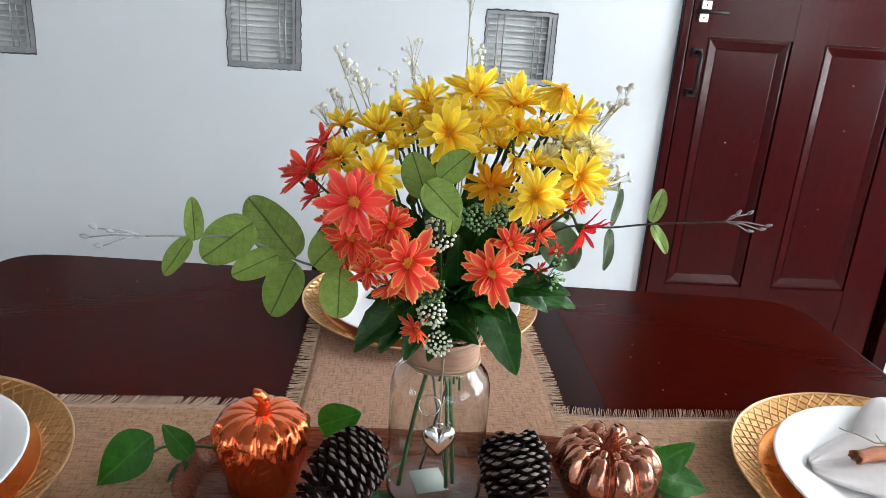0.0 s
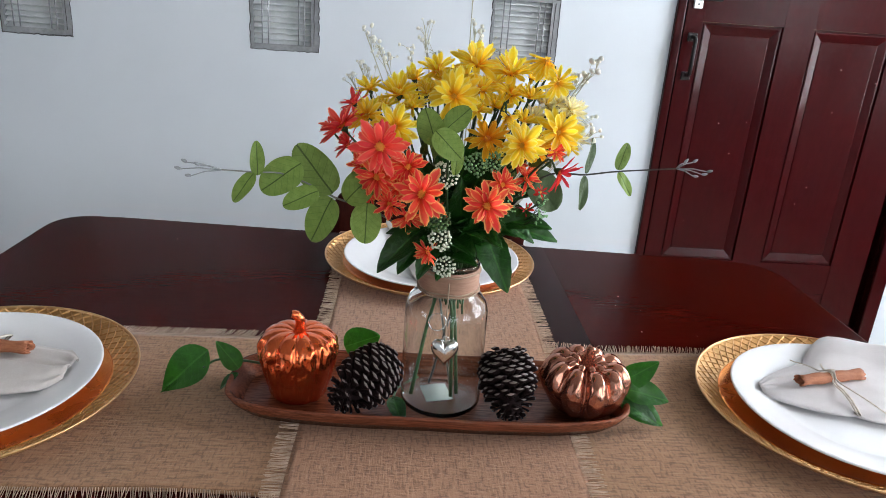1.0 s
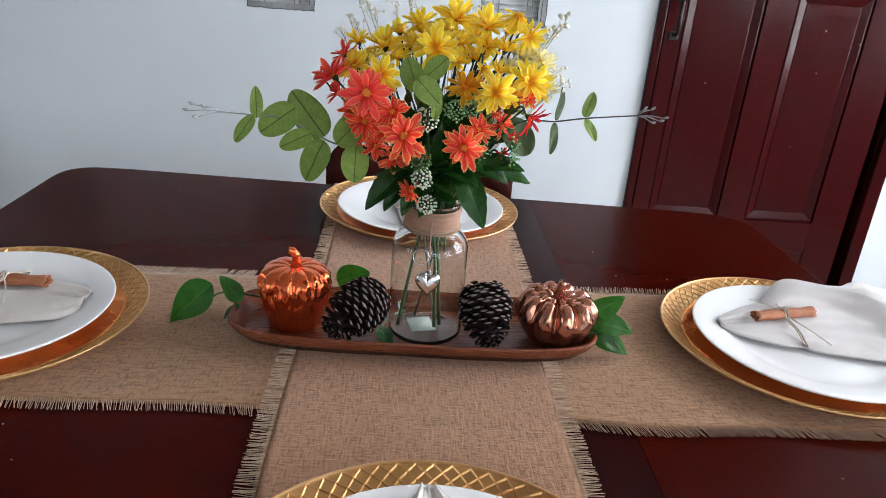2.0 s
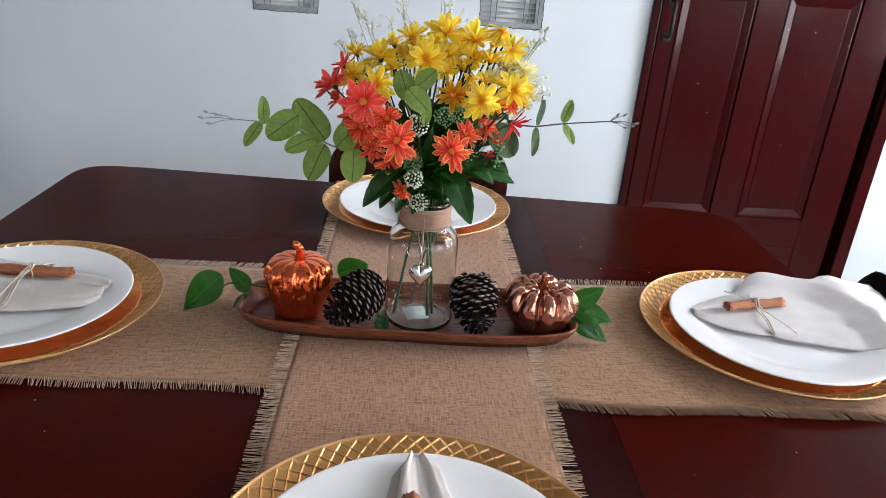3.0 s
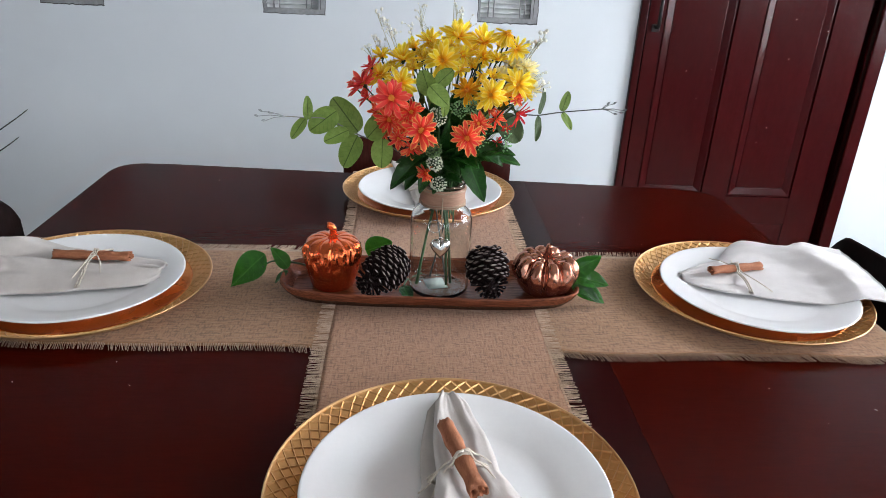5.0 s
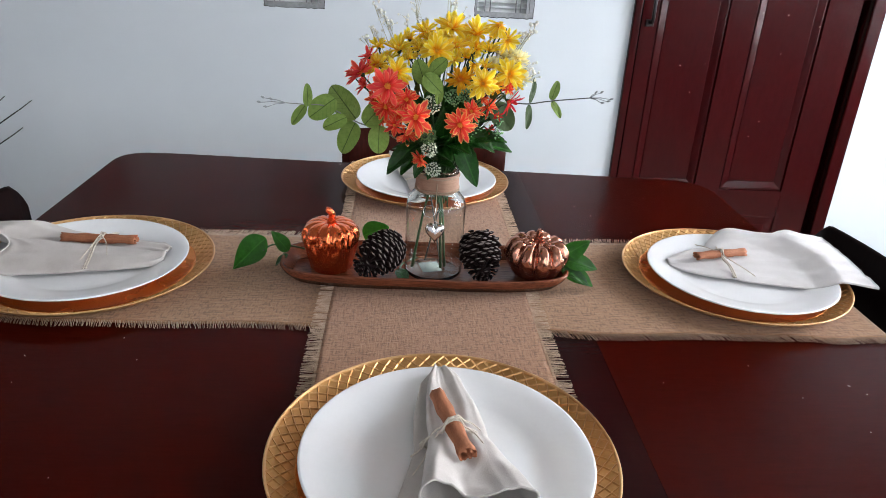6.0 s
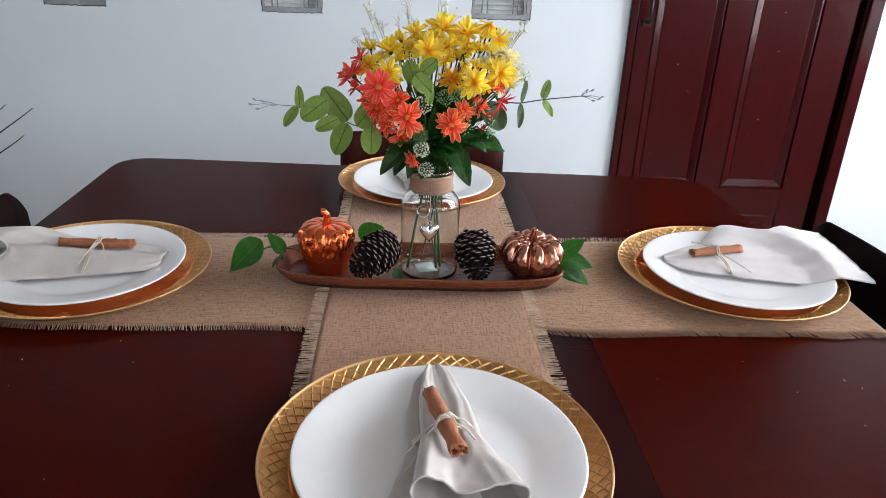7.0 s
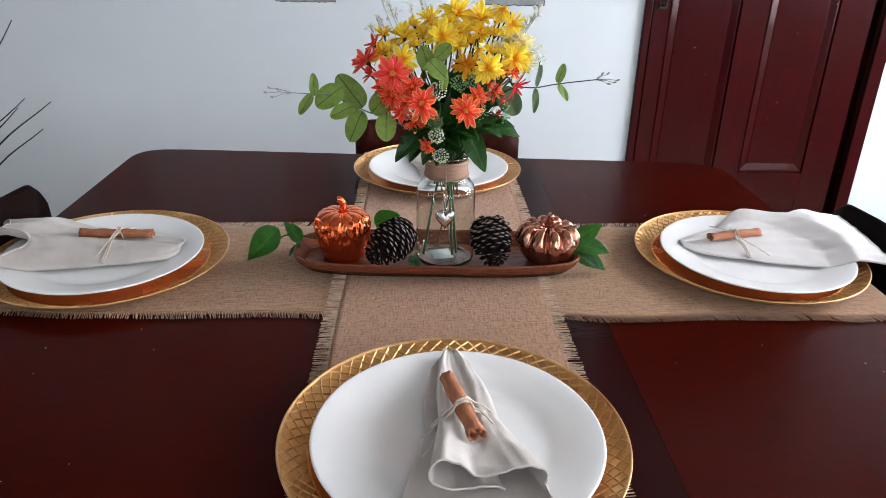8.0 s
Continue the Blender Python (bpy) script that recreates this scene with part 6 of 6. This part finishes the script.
filler([(0.046, 0.545, 1.010), (0.056, 0.548, 1.020), (0.040, 0.540, 1.000)], (0.010, -0.006, -0.01), BLOOM_G, STEM, 0.007, 9, 0.0012, "loose spray of small pale green buds", 55)
cluster((-0.016, 0.506, 1.002), 0.0095, 54, BLOOM_D, "round head of small dark green buds", 52)


# ---------------------------------------------------------------- loose greenery on the tray
def sprig(label, pts, leaves):
    b = branch("leafy_sprig", label, pts, 0.0016, 0.0011, STEM, leaves, "leaf sprig")
    b["group"] = "green sprigs on the tray"


sprig("bright green silk leaves sticking out at the copper pumpkin", [(-0.165, 0.640, BED + 0.005), (-0.192, 0.625, 0.797), (-0.225, 0.612, 0.806), (-0.240, 0.604, 0.800)], [
    (TAPER_LEAF, (-0.237, 0.614, 0.815), (-0.288, 0.600, 0.770), (0.30, -0.62, 0.72)),
    (BRIGHT_LEAF, (-0.206, 0.612, 0.796), (-0.225, 0.610, 0.827), (0.6, -0.7, 0.2)),
    (DEEP_LEAF, (-0.205, 0.606, 0.794), (-0.224, 0.596, 0.784), (0, -0.3, 0.95))])
sprig("dark green silk leaf lying beside the jar's foot", [(-0.020, 0.640, BED + 0.004), (-0.040, 0.615, BED + 0.006), (-0.046, 0.585, BED + 0.008)], [
    (DEEP_LEAF, (-0.046, 0.590, BED + 0.008), (-0.036, 0.552, 0.784), (0, -0.4, 0.9))])
sprig("single bright green silk leaf behind a pine cone", [(-0.100, 0.655, BED + 0.005), (-0.090, 0.650, 0.800), (-0.086, 0.645, 0.815)], [
    (BROAD_LEAF, (-0.100, 0.640, 0.812), (-0.064, 0.633, 0.830), (0.1, -0.9, 0.5))])
sprig("bright green silk leaves sticking out at the rose gold pumpkin", [(0.165, 0.640, BED + 0.005), (0.186, 0.610, 0.797), (0.200, 0.595, 0.803)], [
    (BRIGHT_LEAF, (0.190, 0.600, 0.806), (0.226, 0.592, 0.832), (0.2, -0.9, 0.4)),
    (BRIGHT_LEAF, (0.192, 0.592, 0.802), (0.240, 0.582, 0.800), (0, -0.6, 0.8)),
    (BRIGHT_LEAF, (0.188, 0.585, 0.792), (0.236, 0.572, 0.778), (0, -0.5, 0.85)),
    (BRIGHT_LEAF, (0.192, 0.605, 0.804), (0.228, 0.618, 0.812), (0, -0.6, 0.8)),
    (DEEP_LEAF, (0.190, 0.582, 0.792), (0.226, 0.566, 0.784), (0.2, -0.6, 0.8))])


# ---------------------------------------------------------------- chairs
def chair(at, turn, label, top_z=0.792, wood=CHAIR_SHADED):
    """A low-backed dining chair; the back stands at local +y."""
    c = thing("dining_chair", (*at, 0), label, "chair", "chairs round the table", rot=turn)
    W = 0.40
    out = rounded_outline([(-0.20, -0.22, 0.03), (0.20, -0.22, 0.03), (0.19, 0.19, 0.03), (-0.19, 0.19, 0.03)], 5)
    part("seat", slab(out, 0.425, 0.465, 0.008), CHAIR_C, c)
    for x in (-0.175, 0.175):
        part("leg", tube([(x, -0.19, 0.0), (x, -0.19, 0.424)], 0.016, 0.020, 10), wood, c)
        part("leg", tube([(x, 0.235, 0.0), (x, 0.205, 0.25), (x * 1.05, 0.205, 0.46), (x * 1.06, 0.225, 0.70)], 0.017, 0.014, 10), wood, c)
        part("rail", box(x - 0.008, x + 0.008, -0.175, 0.19, 0.375, 0.4245, 0.002), wood, c, smooth=False)
    # top board, curved in plan with rounded shoulders
    bm = bmesh.new()
    cols = []
    for k in range(33):
        u = math.sin(math.pi * (k / 32 - 0.5))
        x = u * W / 2 * 0.985
        bow = 0.022 * (1 - u * u)
        top = top_z - 0.038 * max(0.0, (abs(u) - 0.84) / 0.16) ** 2
        cols.append([bm.verts.new(p) for p in ((x, 0.222 + bow, 0.58), (x, 0.232 + bow, top - 0.006), (x, 0.239 + bow, top), (x, 0.247 + bow, top - 0.006), (x, 0.240 + bow, 0.58))])
    for a, b in zip(cols, cols[1:]):
        for k in range(5):
            bm.faces.new((a[k], a[(k + 1) % 5], b[(k + 1) % 5], b[k]))
    bm.faces.new(cols[0])
    bm.faces.new(cols[-1])
    part("backrest", bm, wood, c)
    part("rail", box(-0.17, 0.17, -0.200, -0.180, 0.375, 0.4245, 0.002), wood, c, smooth=False)


chair((0.008, 1.095), 0, "reddish brown wooden dining chair with a low curved back", wood=CHAIR_R)
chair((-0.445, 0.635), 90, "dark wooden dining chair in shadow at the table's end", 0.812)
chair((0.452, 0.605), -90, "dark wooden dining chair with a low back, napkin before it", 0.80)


# ---------------------------------------------------------------- plant by the wall
plant = thing("potted_plant", (-1.42, 1.52, 0), "potted plant with thin dark twigs beside the wall", "plant")
part("pot", lathe([(0.0, 0.0), (0.11, 0.0), (0.13, 0.16), (0.15, 0.32), (0.155, 0.33), (0.14, 0.33), (0.13, 0.30), (0.0, 0.29)], 36), POT, plant)
twig_rng = random.Random(9)
TIPS = [(-1.075, 1.58, 0.978), (-1.030, 1.60, 0.765), (-1.098, 1.60, 0.773), (-1.066, 1.60, 0.690), (-1.105, 1.57, 0.755), (-1.20, 1.5, 0.55)]
for k in range(26):
    if k < len(TIPS):
        tip = Vector(TIPS[k])
    else:
        a = twig_rng.uniform(1.2, 5.2)
        tip = Vector((-1.42 + 0.34 * math.cos(a), 1.52 + 0.3 * math.sin(a), twig_rng.uniform(0.6, 1.15)))
    root = Vector((-1.42 + twig_rng.uniform(-.05, .05), 1.52 + twig_rng.uniform(-.05, .05), 0.29))
    mid = root.lerp(tip, 0.55) + Vector((0, 0, 0.06 if k < 6 else 0.1))
    part("twig", tube(smooth_path([root, mid, tip], 6), 0.0045, 0.0012, 5), TWIG, plant, m=Matrix())
